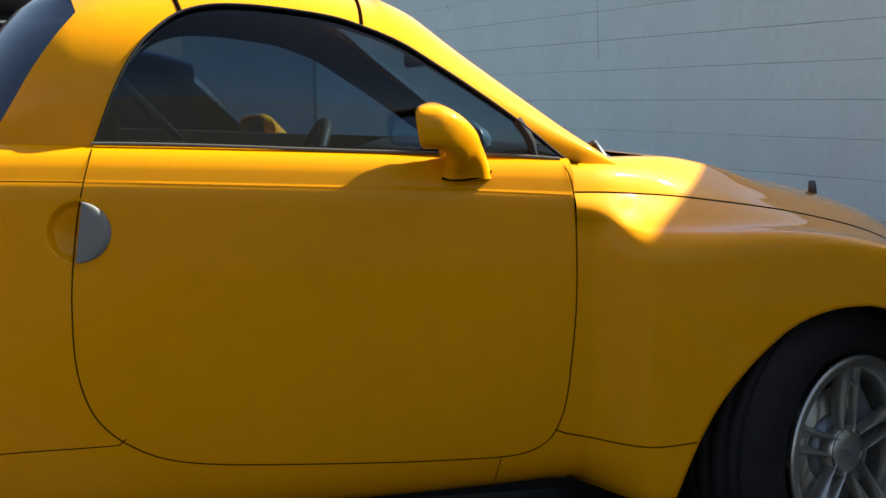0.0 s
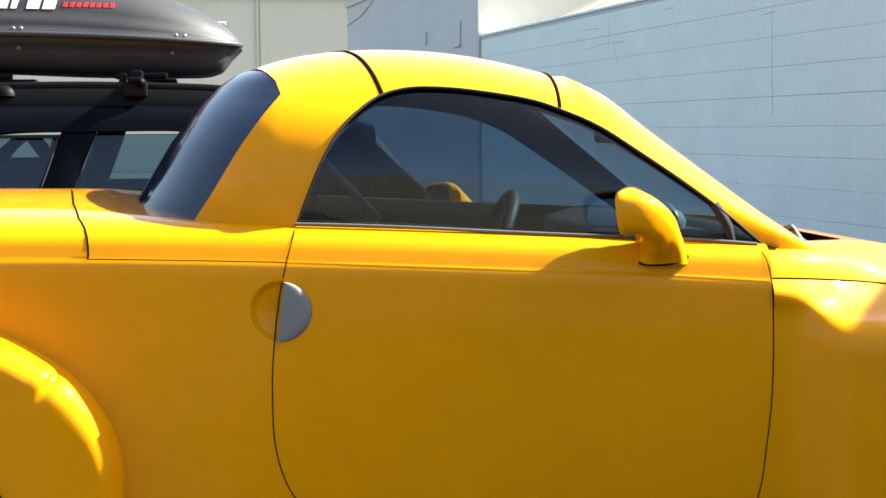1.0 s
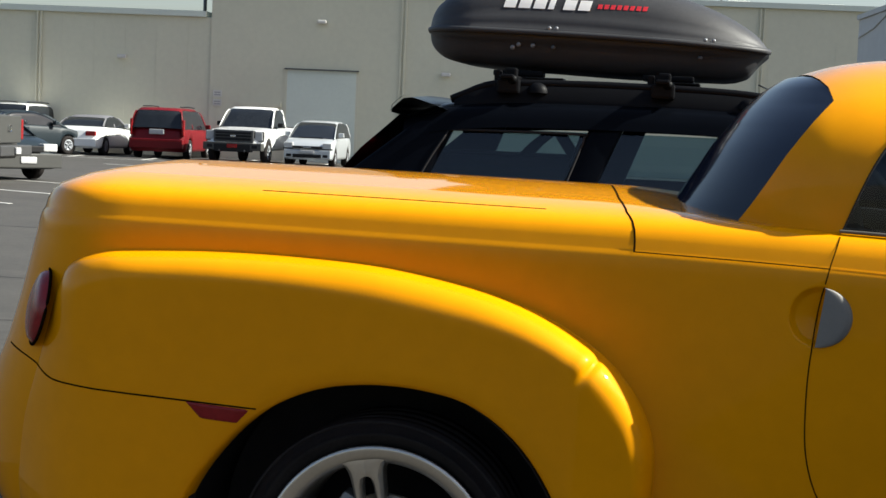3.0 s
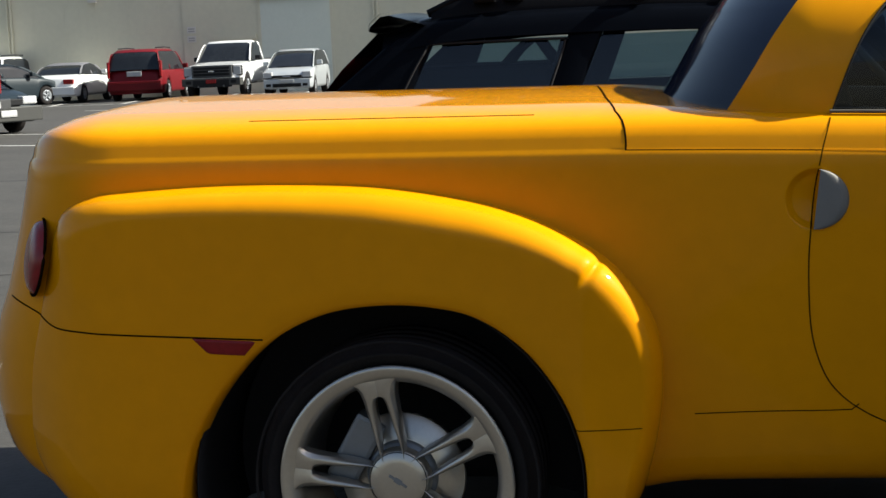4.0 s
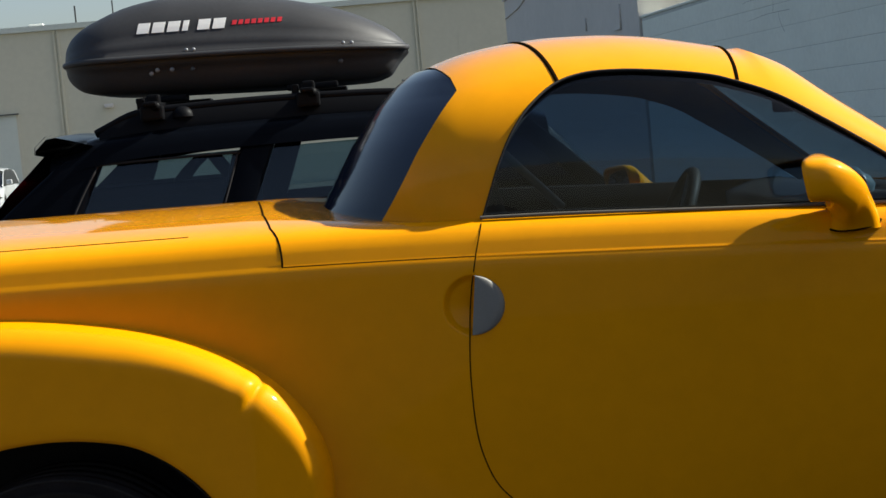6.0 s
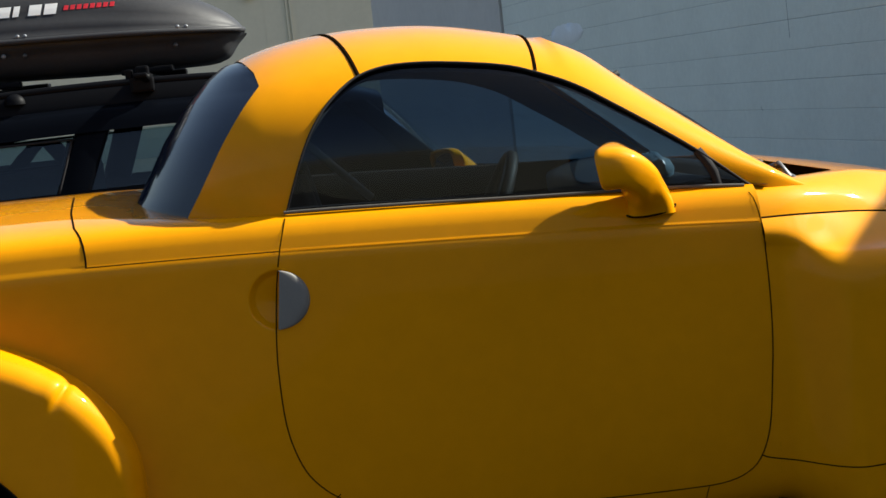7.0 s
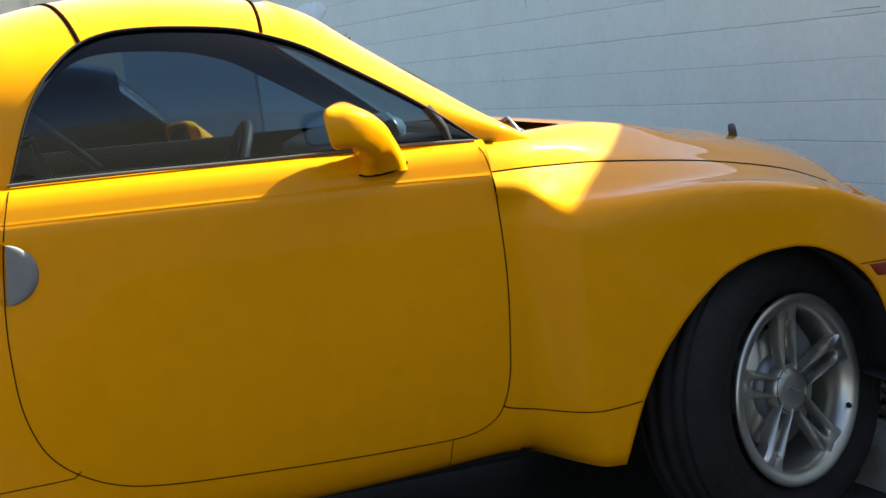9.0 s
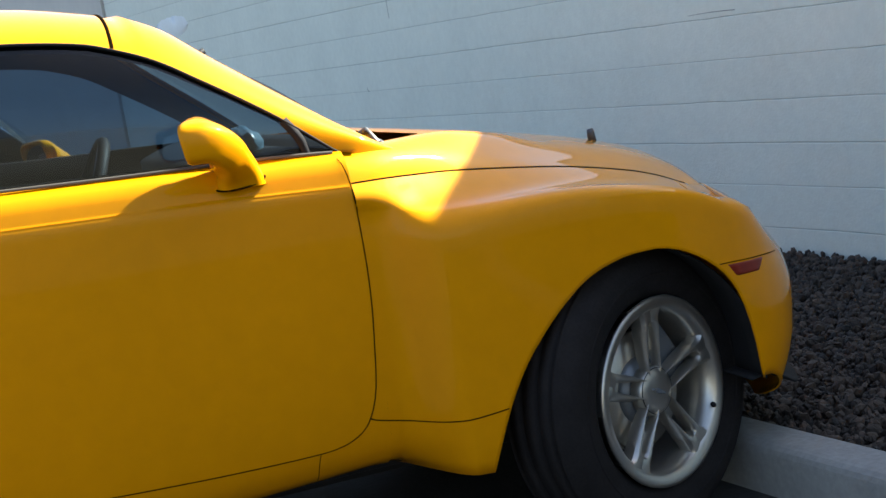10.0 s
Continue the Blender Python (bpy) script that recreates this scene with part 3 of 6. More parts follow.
cols = [(x, 0.0) for x in np.linspace(2.16, 2.374, 36)] + [(AX - AR - 0.003, 0.0)] + [(AX - AR * math.cos(a), 0.0) for a in np.linspace(0, math.pi, 40)]
cols = [(x, 0.0 if x <= NX else math.asin(((x - NX) / NL) ** 1.15)) for x, _ in cols]
cols += [(None, a) for a in np.linspace(cols[-1][1] + 0.006, math.pi / 2, 26)]
front_rows = []
A1 = math.asin(((3.15 - NX) / NL) ** 1.15)
for x, a in cols:
    if a > 0:
        s, c = math.sin(a) ** (2 / 2.3), max(math.cos(a), 0) ** (2 / 2.3)
        bx, by = NX + NL * s, W_MAX(NX) * c
        nx, ny = (s ** 1.3) / NL, (c ** 1.3) / W_MAX(NX)
        q = math.hypot(nx, ny)
        nx, ny = nx / q, ny / q
    else:
        bx, by, nx, ny = x, W_MAX(x), 0.0, 1.0
    k = smooth01(0.25, 0.95, a)
    zr = ridge(min(bx, 3.13)) - 0.06 * smooth01(0.3, 0.8, a)
    prof = [(d0 + (d1 - d0) * k, (0.25 + (z0 - 0.25) * (zr - 0.25) / 0.70) * (1 - k) + z1 * k) for (d0, z0), (d1, z1) in zip(SIDE_P, NOSE_P)]
    zs, ds = [p[1] for p in prof], [p[0] for p in prof]
    fd = curve(zs, ds)
    inside = abs(bx - AX) <= AR
    zb = arch_z(bx) if inside and x is not None else (sill_z(bx) if bx < AX else zs[0] + max(0.375 - zs[0], 0) * (1 - smooth01(3.17, 3.42, bx)))
    m = smooth01(2.19, 2.345, bx)
    col = []
    for t in np.linspace(0, 1, 20):
        z = zb + (zs[-1] - zb) * t
        d = fd(z)
        w = by - d
        if m < 1:
            w = core_at(2.16, z) * (1 - m) + w * m
            col.append(Vector((bx, -w, z)))
        else:
            col.append(Vector((bx - nx * d, -(by - ny * d), z)))
    # over the ridge and down the valley to the hood line
    if bx < 3.15:
        i = int(np.searchsorted(SEAM[:, 0], bx))
        i = min(max(i, 1), len(SEAM) - 1)
        g = (bx - SEAM[i - 1][0]) / max(SEAM[i][0] - SEAM[i - 1][0], 1e-6)
        sp = SEAM[i - 1] + (SEAM[i] - SEAM[i - 1]) * min(max(g, 0), 1)
    else:
        g = min(max((a - A1) / (math.pi / 2 - A1), 0), 1)
        i0 = int(np.argmin(abs(SEAM[:, 0] - 3.15)))
        sp = SEAM[i0 + int(round(g * (len(SEAM) - 1 - i0)))]
    top = col[-1]
    S = Vector((sp[0], -(sp[1] + 0.003), sp[2]))
    for t in np.linspace(0.1, 1, 10):
        p = top.lerp(S, t)
        p.z -= 0.018 * m * math.sin(math.pi * t) ** 1.3 * (1 - k)
        if m < 1:
            p.y -= 0.016 * (1 - m) * math.sin(math.pi * t)
        col.append(p)
    col.insert(0, Vector((col[0].x, col[0].y + (0.010 if bx > AX + 0.1 else 0.09 - 0.08 * smooth01(AX - 0.1, AX + 0.1, bx)), col[0].z)))
    front_rows.append(col)
sheet("front_fender", front_rows, PAINT, truck, split=True)

# cabin shell
belt = curve([0.66, 1.03, 1.6, 2.15, 2.3, 2.5], [1.213, 1.207, 1.178, 1.143, 1.105, 1.072])
roof_z = curve([0.60, 0.64, 0.695, 0.75, 0.815, 0.89, 0.98, 1.08, 1.185, 1.3, 1.426, 1.55, 1.663, 1.775, 1.906, 2.055, 2.225, 2.364, 2.48, 2.52], [1.22, 1.27, 1.355, 1.43, 1.506, 1.568, 1.613, 1.640, 1.654, 1.660, 1.656, 1.641, 1.615, 1.577, 1.500, 1.390, 1.270, 1.160, 1.078, 1.070])
cabin_w = curve([0.66, 0.70, 0.76, 0.82, 0.90, 1.0, 1.1, 2.0, 2.2, 2.35, 2.5], [0.50, 0.60, 0.70, 0.76, 0.81, 0.838, 0.843, 0.845, 0.828, 0.77, 0.66])


def lean(p):
    """The cabin narrows towards its tail as it rises and draws in."""
    q = max(p.y + 0.79, 0)
    return Vector((p.x - q * (0.062 + 0.083 * (p.x - 1.2)), p.y, p.z + q * (0.009 - 0.083 * (p.z - 1.27))))


def shell(x, t, inset=0.0):
    """Cabin skin: t runs from the belt to the crown."""
    a = t * math.pi / 2
    zb, zt = belt(x), roof_z(x)
    return lean(Vector((x, -(cabin_w(x) - inset) * max(math.cos(a), 0) ** 0.8, zb + (zt - inset - zb) * math.sin(a) ** 0.53)))


def tau(x, z):
    q = min(max((z - belt(x)) / (roof_z(x) - belt(x)), 0), 1)
    return math.asin(q ** (1 / 0.53)) * 2 / math.pi


GLASS = [(1.036, 1.207), (1.060, 1.270), (1.090, 1.342), (1.125, 1.405), (1.172, 1.460), (1.235, 1.505), (1.312, 1.526), (1.406, 1.526), (1.515, 1.513), (1.608, 1.496), (1.66, 1.479), (1.755, 1.437), (1.849, 1.375), (1.95, 1.305), (2.04, 1.238), (2.135, 1.160), (2.160, 1.142)]
glass_line = spline(GLASS, 70)
G = [(x, tau(x, z)) for x, z in glass_line] + [(x, 0.0) for x in np.linspace(2.18, 2.47, 10)]
rear_edge = [(0.795, 1.212), (0.83, 1.265), (0.864, 1.32), (0.905, 1.386), (0.959, 1.459), (1.008, 1.514)]
E_pts = [(x, tau(x, z)) for x, z in spline(rear_edge, 24)]
E_pts += [(1.000, 0.50), (0.986, 0.60), (0.975, 0.70), (0.966, 0.79), (0.959, 0.87), (0.953, 0.93), (0.950, 0.97), (0.948, 1.0)]
E_pts += [(x, 1.0) for x in np.linspace(1.02, 1.74, 10)]
# windscreen header and pillar edge as points in space
PILLAR = spline([(1.772, -0.56, 1.550), (1.815, -0.575, 1.527), (1.86, -0.59, 1.497), (1.94, -0.615, 1.427), (2.04, -0.64, 1.345), (2.135, -0.65, 1.267), (2.254, -0.650, 1.163), (2.36, -0.645, 1.075)], 35)
HEADER = [Vector((1.764, -0.18, 1.577)), Vector((1.767, -0.35, 1.573)), Vector((1.770, -0.47, 1.567))]
E_space = [shell(x, t) for x, t in E_pts] + [lean(p) for p in HEADER] + [lean(Vector(p)) for p in PILLAR]
assert len(E_space) == 80 and len(G) == 80


def brow(p):
    """The roof's shoulder swells a little towards the windscreen."""
    return p + Vector((0, 0, 0.008 * smooth01(1.56, 1.765, p.x) * math.exp(-((abs(p.y) - 0.54) / 0.22) ** 2)))


def skin_row(k, inset, n):
    """One line of the cabin skin from the window edge to the screen edge or crown."""
    gx, gt = G[k]
    if k < 42:
        ex, et = E_pts[k]
        row = [shell(gx + (ex - gx) * u, gt + (et - gt) * u, inset) for u in np.linspace(0, 1, n)]
        return [brow(p) for p in row]
    e = E_space[k]
    et = math.acos(min(abs(e.y) / cabin_w(e.x), 1) ** 1.25) * 2 / math.pi
    fix = e - brow(shell(e.x, et))
    return [brow(shell(gx + (e.x - gx) * u, gt + (et - gt) * u, inset)) + fix * u for u in np.linspace(0, 1, n).tolist()]


rows = []
for k in range(80):
    rows.append(skin_row(k, 0.0, 26))
rows.insert(0, [p + Vector((0, 0.0, -0.05)) for p in rows[0]])
sheet("roof_shell", rows, PAINT, truck, mirror=True)
for side in (1, -1):
    sheet("window_surround", [[Vector((p.x, p.y * side, p.z)) for p in (r[0], r[0] + Vector((0, 0.022, 0)))] for r in rows[1:72]], RUBBER, truck)


def crown_x(z, front):
    xs = np.linspace(1.35, 2.5, 200) if front else np.linspace(0.61, 1.2, 200)
    return float(xs[int(np.argmin([abs(roof_z(x) - z) for x in xs]))])


def screen(edge, front, mat, name, sink):
    rows = []
    for x, t in edge:
        e = shell(x, t, sink)
        cx = lean(Vector((crown_x(e.z + sink, front), 0, e.z))).x
        rows.append([Vector((cx + (e.x - cx) * abs(q) ** 2.2, e.y * q, e.z)) for q in np.linspace(1, -1, 24)])
    return sheet(name, rows, mat, truck)


rows = []
for e in E_space[42:]:
    bow = 0.10 * smooth01(1.60, 1.30, e.z) + 0.012
    rows.append([Vector((e.x - 0.004 + bow * (1 - q * q), e.y * q, e.z - 0.010 + 0.004 * (1 - q * q))) for q in np.linspace(1, -1, 24)])
sheet("windscreen", rows, SCREEN, truck)
screen(E_pts[0:32], False, DARKGLASS, "rear_window", 0.004)

# side windows
for side in (1, -1):
    rows = []
    for x, z in glass_line[1:-1]:
        t1 = tau(x, z)
        rows.append([Vector((p.x, p.y * side, p.z)) for p in (shell(x, t1 * q, 0.005) for q in np.linspace(0, 1.0, 12))])
    g = sheet("side_window", rows, SIDEGLASS, truck, "dark tinted side window")
    g.visible_shadow = False


def ribbon(name, pts, width, mat, lift, label="", closed=False, normal=None, parent=None):
    """A narrow raised strip that lies on the near side skin along a line of points."""
    pts = [Vector(p) for p in pts]
    rows = []
    for k, p in enumerate(pts):
        t = (pts[min(k + 1, len(pts) - 1)] - pts[max(k - 1, 0)]).normalized()
        n = normal(p) if normal else Vector((0, -1, 0))
        s = t.cross(n).normalized()
        w = width / 2
        rows.append([p + s * w - n * 0.003, p + s * w + n * lift, p - s * w + n * lift, p - s * w - n * 0.003])
    return sheet(name, rows, mat, parent or truck, label)


def shell_n(p):
    y = Vector((0, p.y, (p.z - 1.05) * 0.9))
    return y.normalized()


frame_line = [shell(x, tau(x, z)) for x, z in glass_line]
ribbon("window_seal", frame_line, 0.0046, RUBBER, 0.004, normal=shell_n)
ribbon("belt_moulding", [Vector((x, -(0.846), belt(x) + 0.002)) for x in np.linspace(1.03, 2.138, 40)], 0.008, MOULDING, 0.004, "grey belt moulding")
ribbon("quarter_pillar", [shell(2.078 - 0.045 * u, tau(2.033, 1.243) * u) for u in np.linspace(0, 1, 6).tolist()], 0.022, RUBBER, 0.003, normal=shell_n)

# roof seams
ribbon("roof_seam", [shell(x, t) for x, t in zip(np.interp(np.linspace(0, 1, 24), [0, 0.35, 1], [1.247, 1.225, 1.185]), np.linspace(tau(1.247, 1.507), 1, 24))], 0.010, GAP, 0.0025, normal=shell_n)
ribbon("roof_seam", [brow(shell(x, t)) for x, t in zip(np.linspace(1.678, 1.755, 24), np.linspace(tau(1.66, 1.479), 0.98, 24))], 0.008, GAP, 0.0025, normal=shell_n)

# panel gaps are laid on the finished skins
bpy.context.view_layer.update()
from mathutils.bvhtree import BVHTree
skins = []
for o in truck.children:
    if o.name.split(".")[0] in ("body_side", "rear_fender", "front_fender", "hood", "bed_cover"):
        skins.append(BVHTree.FromPolygons([tuple(v.co) for v in o.data.vertices], [tuple(p.vertices) for p in o.data.polygons]))


def on_skin(x, z):
    best = None
    for b in skins:
        h = b.ray_cast(Vector((x, -3, z)), Vector((0, 1, 0)))
        if h[0] is not None and (best is None or h[0].y < best[0].y):
            best = h
    if best is None:
        return Vector((x, -0.88, z)), Vector((0, -1, 0))
    n = best[1] if best[1].y < 0 else -best[1]
    return best[0], n


def gap(name, pts, width=0.005, lift=0.0012, n=60, mat=None):
    line = [on_skin(x, z) for x, z in spline(pts, n)]
    rows = []
    for k, (p, nn) in enumerate(line):
        t = (line[min(k + 1, n - 1)][0] - line[max(k - 1, 0)][0]).normalized()
        s = t.cross(nn).normalized() * width / 2
        rows.append([p + s + nn * lift, p - s + nn * lift])
    return sheet(name, rows, mat or GAP, truck)


DOOR = [(1.031, 1.195), (1.011, 1.127), (0.991, 1.029), (0.977, 0.901), (0.974, 0.811), (0.977, 0.72), (0.989, 0.653), (1.012, 0.592), (1.045, 0.549), (1.088, 0.515), (1.144, 0.485), (1.207, 0.466), (1.298, 0.453), (1.431, 0.444), (1.705, 0.431), (1.919, 0.427), (2.022, 0.431), (2.080, 0.452), (2.113, 0.490), (2.136, 0.560), (2.149, 0.671), (2.158, 0.77), (2.162, 0.87), (2.161, 0.983), (2.157, 1.066), (2.149, 1.112), (2.141, 1.130)]
gap("door_gap", DOOR, 0.0028, lift=0.002, n=160)
gap("sill_gap", [(1.978, 0.425), (1.972, 0.395), (1.970, 0.35)], 0.002, n=8)
gap("sill_gap", [(0.705, 0.505), (0.85, 0.510), (1.00, 0.512), (1.07, 0.514)], 0.0025)
gap("sill_gap", [(1.068, 0.514), (1.085, 0.528)], 0.0025, n=8)
gap("fender_gap", [(2.113, 0.489), (2.14, 0.478), (2.25, 0.455), (2.35, 0.452), (2.437, 0.459)], 0.0032)
gap("rear_gap", [(0.560, 1.137), (0.80, 1.130), (1.008, 1.1225)], 0.003, lift=0.003)
gap("bumper_gap", [(-1.06, 0.800), (-1.0, 0.787), (-0.95, 0.772), (-0.88, 0.742), (-0.80, 0.735), (-0.689, 0.731), (-0.496, 0.724), (-0.315, 0.716)], 0.004)
gap("fender_foot_gap", [(0.43, 0.490), (0.50, 0.490), (0.585, 0.492)], 0.0022)
gap("front_bumper_gap", [(3.056, 0.697), (3.109, 0.694), (3.221, 0.684), (3.30, 0.673)], 0.0025)
gap("door_crease", [(1.012, 1.126), (1.3, 1.112), (1.6, 1.097), (1.9, 1.081), (2.158, 1.063)], 0.005, mat=PAINT)
bm_seam = [Vector((p[0], -p[1], p[2])) for p in SEAM if p[0] < 3.20]
ribbon("hood_gap", bm_seam, 0.0065, GAP, 0.002, normal=lambda p: Vector((0, -0.55, 0.83)))
# joint between bed cover and cabin quarter


def deck(x, j):
    """A point of the shoulder and deck: j runs over the levels above the crease."""
    i = min(int(j), 9)
    lv = [(0.0, 0.8945)] + [(a, b) for a, b, _ in BED_TOP]
    ld = [(0.0, 0.8945)] + list(DOOR_TOP)
    g = j - i
    k = smooth01(0.42, 0.95, x)
    b = [lv[i][q] + (lv[i + 1][q] - lv[i][q]) * g for q in (0, 1)]
    d = [ld[i][q] + (ld[i + 1][q] - ld[i][q]) * g for q in (0, 1)]
    return Vector((x, -(b[1] + (d[1] - b[1]) * k), crease(x) + b[0] + (d[0] - b[0]) * k))


gap("cover_gap", [(0.5615, 1.137), (0.5615, 1.150)], 0.0045, lift=0.0012, n=6)
cover_line = []
for j in np.linspace(1.0, 10, 50):
    yy = deck(0.5, j).y
    cover_line.append(deck(float(np.interp(yy, [-0.89, -0.86, -0.80, -0.54, 0.0], [0.562, 0.552, 0.533, 0.492, 0.427])), j))


def nearest_skin(p):
    """The closest point of the body skins and its outward normal."""
    hit = min((b.find_nearest(p) for b in skins), key=lambda h: h[3])
    n = hit[1] if hit[1].z - hit[1].y > 0 else -hit[1]
    return hit[0], n


laid = [nearest_skin(p) for p in cover_line]
ribbon("cover_gap", [p for p, _ in laid], 0.0045, GAP, 0.0012, normal=lambda p: nearest_skin(p)[1])
ribbon("cover_lid_gap", [deck(x, 5.2) for x in np.linspace(-0.37, 0.34, 40)], 0.0020, GAP, 0.0012, normal=lambda p: Vector((0, -0.5, 0.87)))

# lining under the roof, floor of the cabin
rows = []
for k in range(72):
    rows.append(skin_row(k, 0.03, 14))
sheet("headliner", rows, INTERIOR, truck, "dark grey cloth headliner", mirror=True)
rows = [[Vector((x, y, z + 0.0)) for y in np.linspace(-0.81, 0.81, 8)] for x, z in ((0.80, 1.19), (0.95, 1.16), (1.02, 0.75), (1.1, 0.5), (2.0, 0.5), (2.2, 0.9), (2.25, 1.12))]
sheet("cabin_floor", rows, INTERIOR, truck, "dark carpet and bulkhead")
for side in (-1, 1):
    rows = [[Vector((x, side * w, z)) for z, w in ((0.5, 0.78), (0.9, 0.785), (1.08, 0.79), (belt(x) + 0.004, 0.795), (belt(x) + 0.009, 0.80), (belt(x) + 0.009, 0.838))] for x in np.linspace(1.0, 2.2, 12)]
    sheet("door_card", rows, DOORCARD, truck)
rows = [[Vector((1.86 + 0.30 * u - 0.06 * math.cos(v * 2.2), v * 0.8, 1.135 + 0.035 * math.sin(u * math.pi) + 0.02 * (1 - abs(v)))) for v in np.linspace(-1, 1, 18)] for u in np.linspace(0, 1.15, 10)]
rows.insert(0, [p + Vector((0.02, 0, -0.25)) for p in rows[0]])
sheet("dashboard", rows, BLACK, truck, "black moulded dashboard")
rows = [[Vector((x + 0.10 * (1 - v * v), v * 0.80, z)) for v in np.linspace(-1, 1, 14)] for x, z in ((2.10, 1.10), (2.135, 1.145), (2.165, 1.158), (2.20, 1.150), (2.24, 1.10))]
sheet("scuttle_trim", rows, BLACK, truck, "black trim at the foot of the windscreen")


def seat(cy):
    back = [[Vector((1.12 - 0.13 * u + d, cy + w * (0.25 - 0.05 * u), 0.70 + 0.58 * u)) for w, d in ((-1, 0.0), (-0.9, 0.07), (-0.5, 0.10), (0, 0.09), (0.5, 0.10), (0.9, 0.07), (1, 0.0), (0.9, -0.05), (0, -0.06), (-0.9, -0.05))] for u in np.linspace(0, 1, 8)]
    b = sheet("seat_back", back, LEATHER, truck, "black leather seat back", wrap_v=True)
    box("seat_cushion", 1.10, 1.62, cy - 0.25, cy + 0.25, 0.55, 0.72, LEATHER, truck, bevel=0.05)
    box("headrest", 0.94, 1.03, cy - 0.13, cy + 0.13, 1.26, 1.36, LEATHER, truck, bevel=0.035)


seat(-0.38)
seat(0.38)
c, ax = Vector((1.65, 0.38, 1.055)), Vector((-0.90, 0, 0.42)).normalized()
u1 = Vector((0, 1, 0))
u2 = ax.cross(u1)
ring = [c + 0.185 * (math.cos(a) * u1 + math.sin(a) * u2) for a in np.linspace(0, 2 * math.pi, 40, endpoint=False)]
sw = tube("steering_wheel", ring, 0.019, BLACK, truck, "black leather steering wheel", closed=True)
for a in (0.2, math.pi - 0.2, -math.pi / 2):
    tube("spoke", [c + ax * -0.02, c + 0.18 * (math.cos(a) * u1 + math.sin(a) * u2)], 0.014, SATIN, sw)
tube("column", [c - ax * 0.02, c - ax * 0.30], 0.04, BLACK, truck)
rv = box("rear_view_mirror", 1.93, 1.96, -0.11, 0.11, 1.385, 1.445, BLACK, truck, bevel=0.012)
tube("stalk", [(1.965, 0, 1.42), (2.02, 0, 1.445)], 0.010, BLACK, rv)
tube("belt_strap", [(1.02, -0.70, 1.40), (1.10, -0.60, 1.36), (1.25, -0.5, 1.20)], 0.011, SATIN, truck)
for cy in (-0.38, 0.38):
    tube("roll_hoop", [(0.93, cy - 0.26, 1.15), (0.93, cy - 0.25, 1.34), (0.93, cy - 0.18, 1.42), (0.93, cy + 0.18, 1.42), (0.93, cy + 0.25, 1.34), (0.93, cy + 0.26, 1.15)], 0.022, BLACK, truck)
bag_rows = []
rb = random.Random(9)
for i in range(10):
    a = i / 9 * math.pi
    bag_rows.append([Vector((1.975 + 0.050 * math.sin(a) * math.cos(q) * rb.uniform(0.75, 1.2), -0.56 + 0.10 * math.sin(a) * math.sin(q) * rb.uniform(0.75, 1.2), 1.185 - 0.050 * math.cos(a) * rb.uniform(0.85, 1.1))) for q in np.linspace(0, 2 * math.pi, 14, endpoint=False)])
BAG = material("crumpled_blue_plastic", (0.045, 0.085, 0.115), 0.35, vary=0.5, scale=14)
bag = sheet("plastic_bag", bag_rows, BAG, None, wrap_v=True)
tagged(bag, "crumpled pale blue plastic wrapper on the dashboard", "wrapper")

# door handle plate, half round
n = 28
outline = [(CUP[0] + CUP_R * math.sin(a) + 0.001, CUP[1] + CUP_R * math.cos(a) * 0.97) for a in np.linspace(0.06, math.pi - 0.10, n)]
pl = []
for k, s0 in enumerate((0.0, 0.35, 0.7, 0.93, 1.0)):
    r = []
    for (x, z) in outline:
        xm = 0.9955 + (z - CUP[1]) * 0.13
        xx = xm + (x - xm) * s0
        y = -core_at(xx, z) - 0.006 - 0.005 * (1 - s0 ** 4) + (0.005 if s0 == 1.0 else 0)
        r.append(Vector((xx, y, z)))
    pl.append(r)
pl.append([p + Vector((0, 0.012, 0)) for p in pl[-1]])
sheet("door_handle", pl, HANDLE, truck, "brushed silver half round door handle")

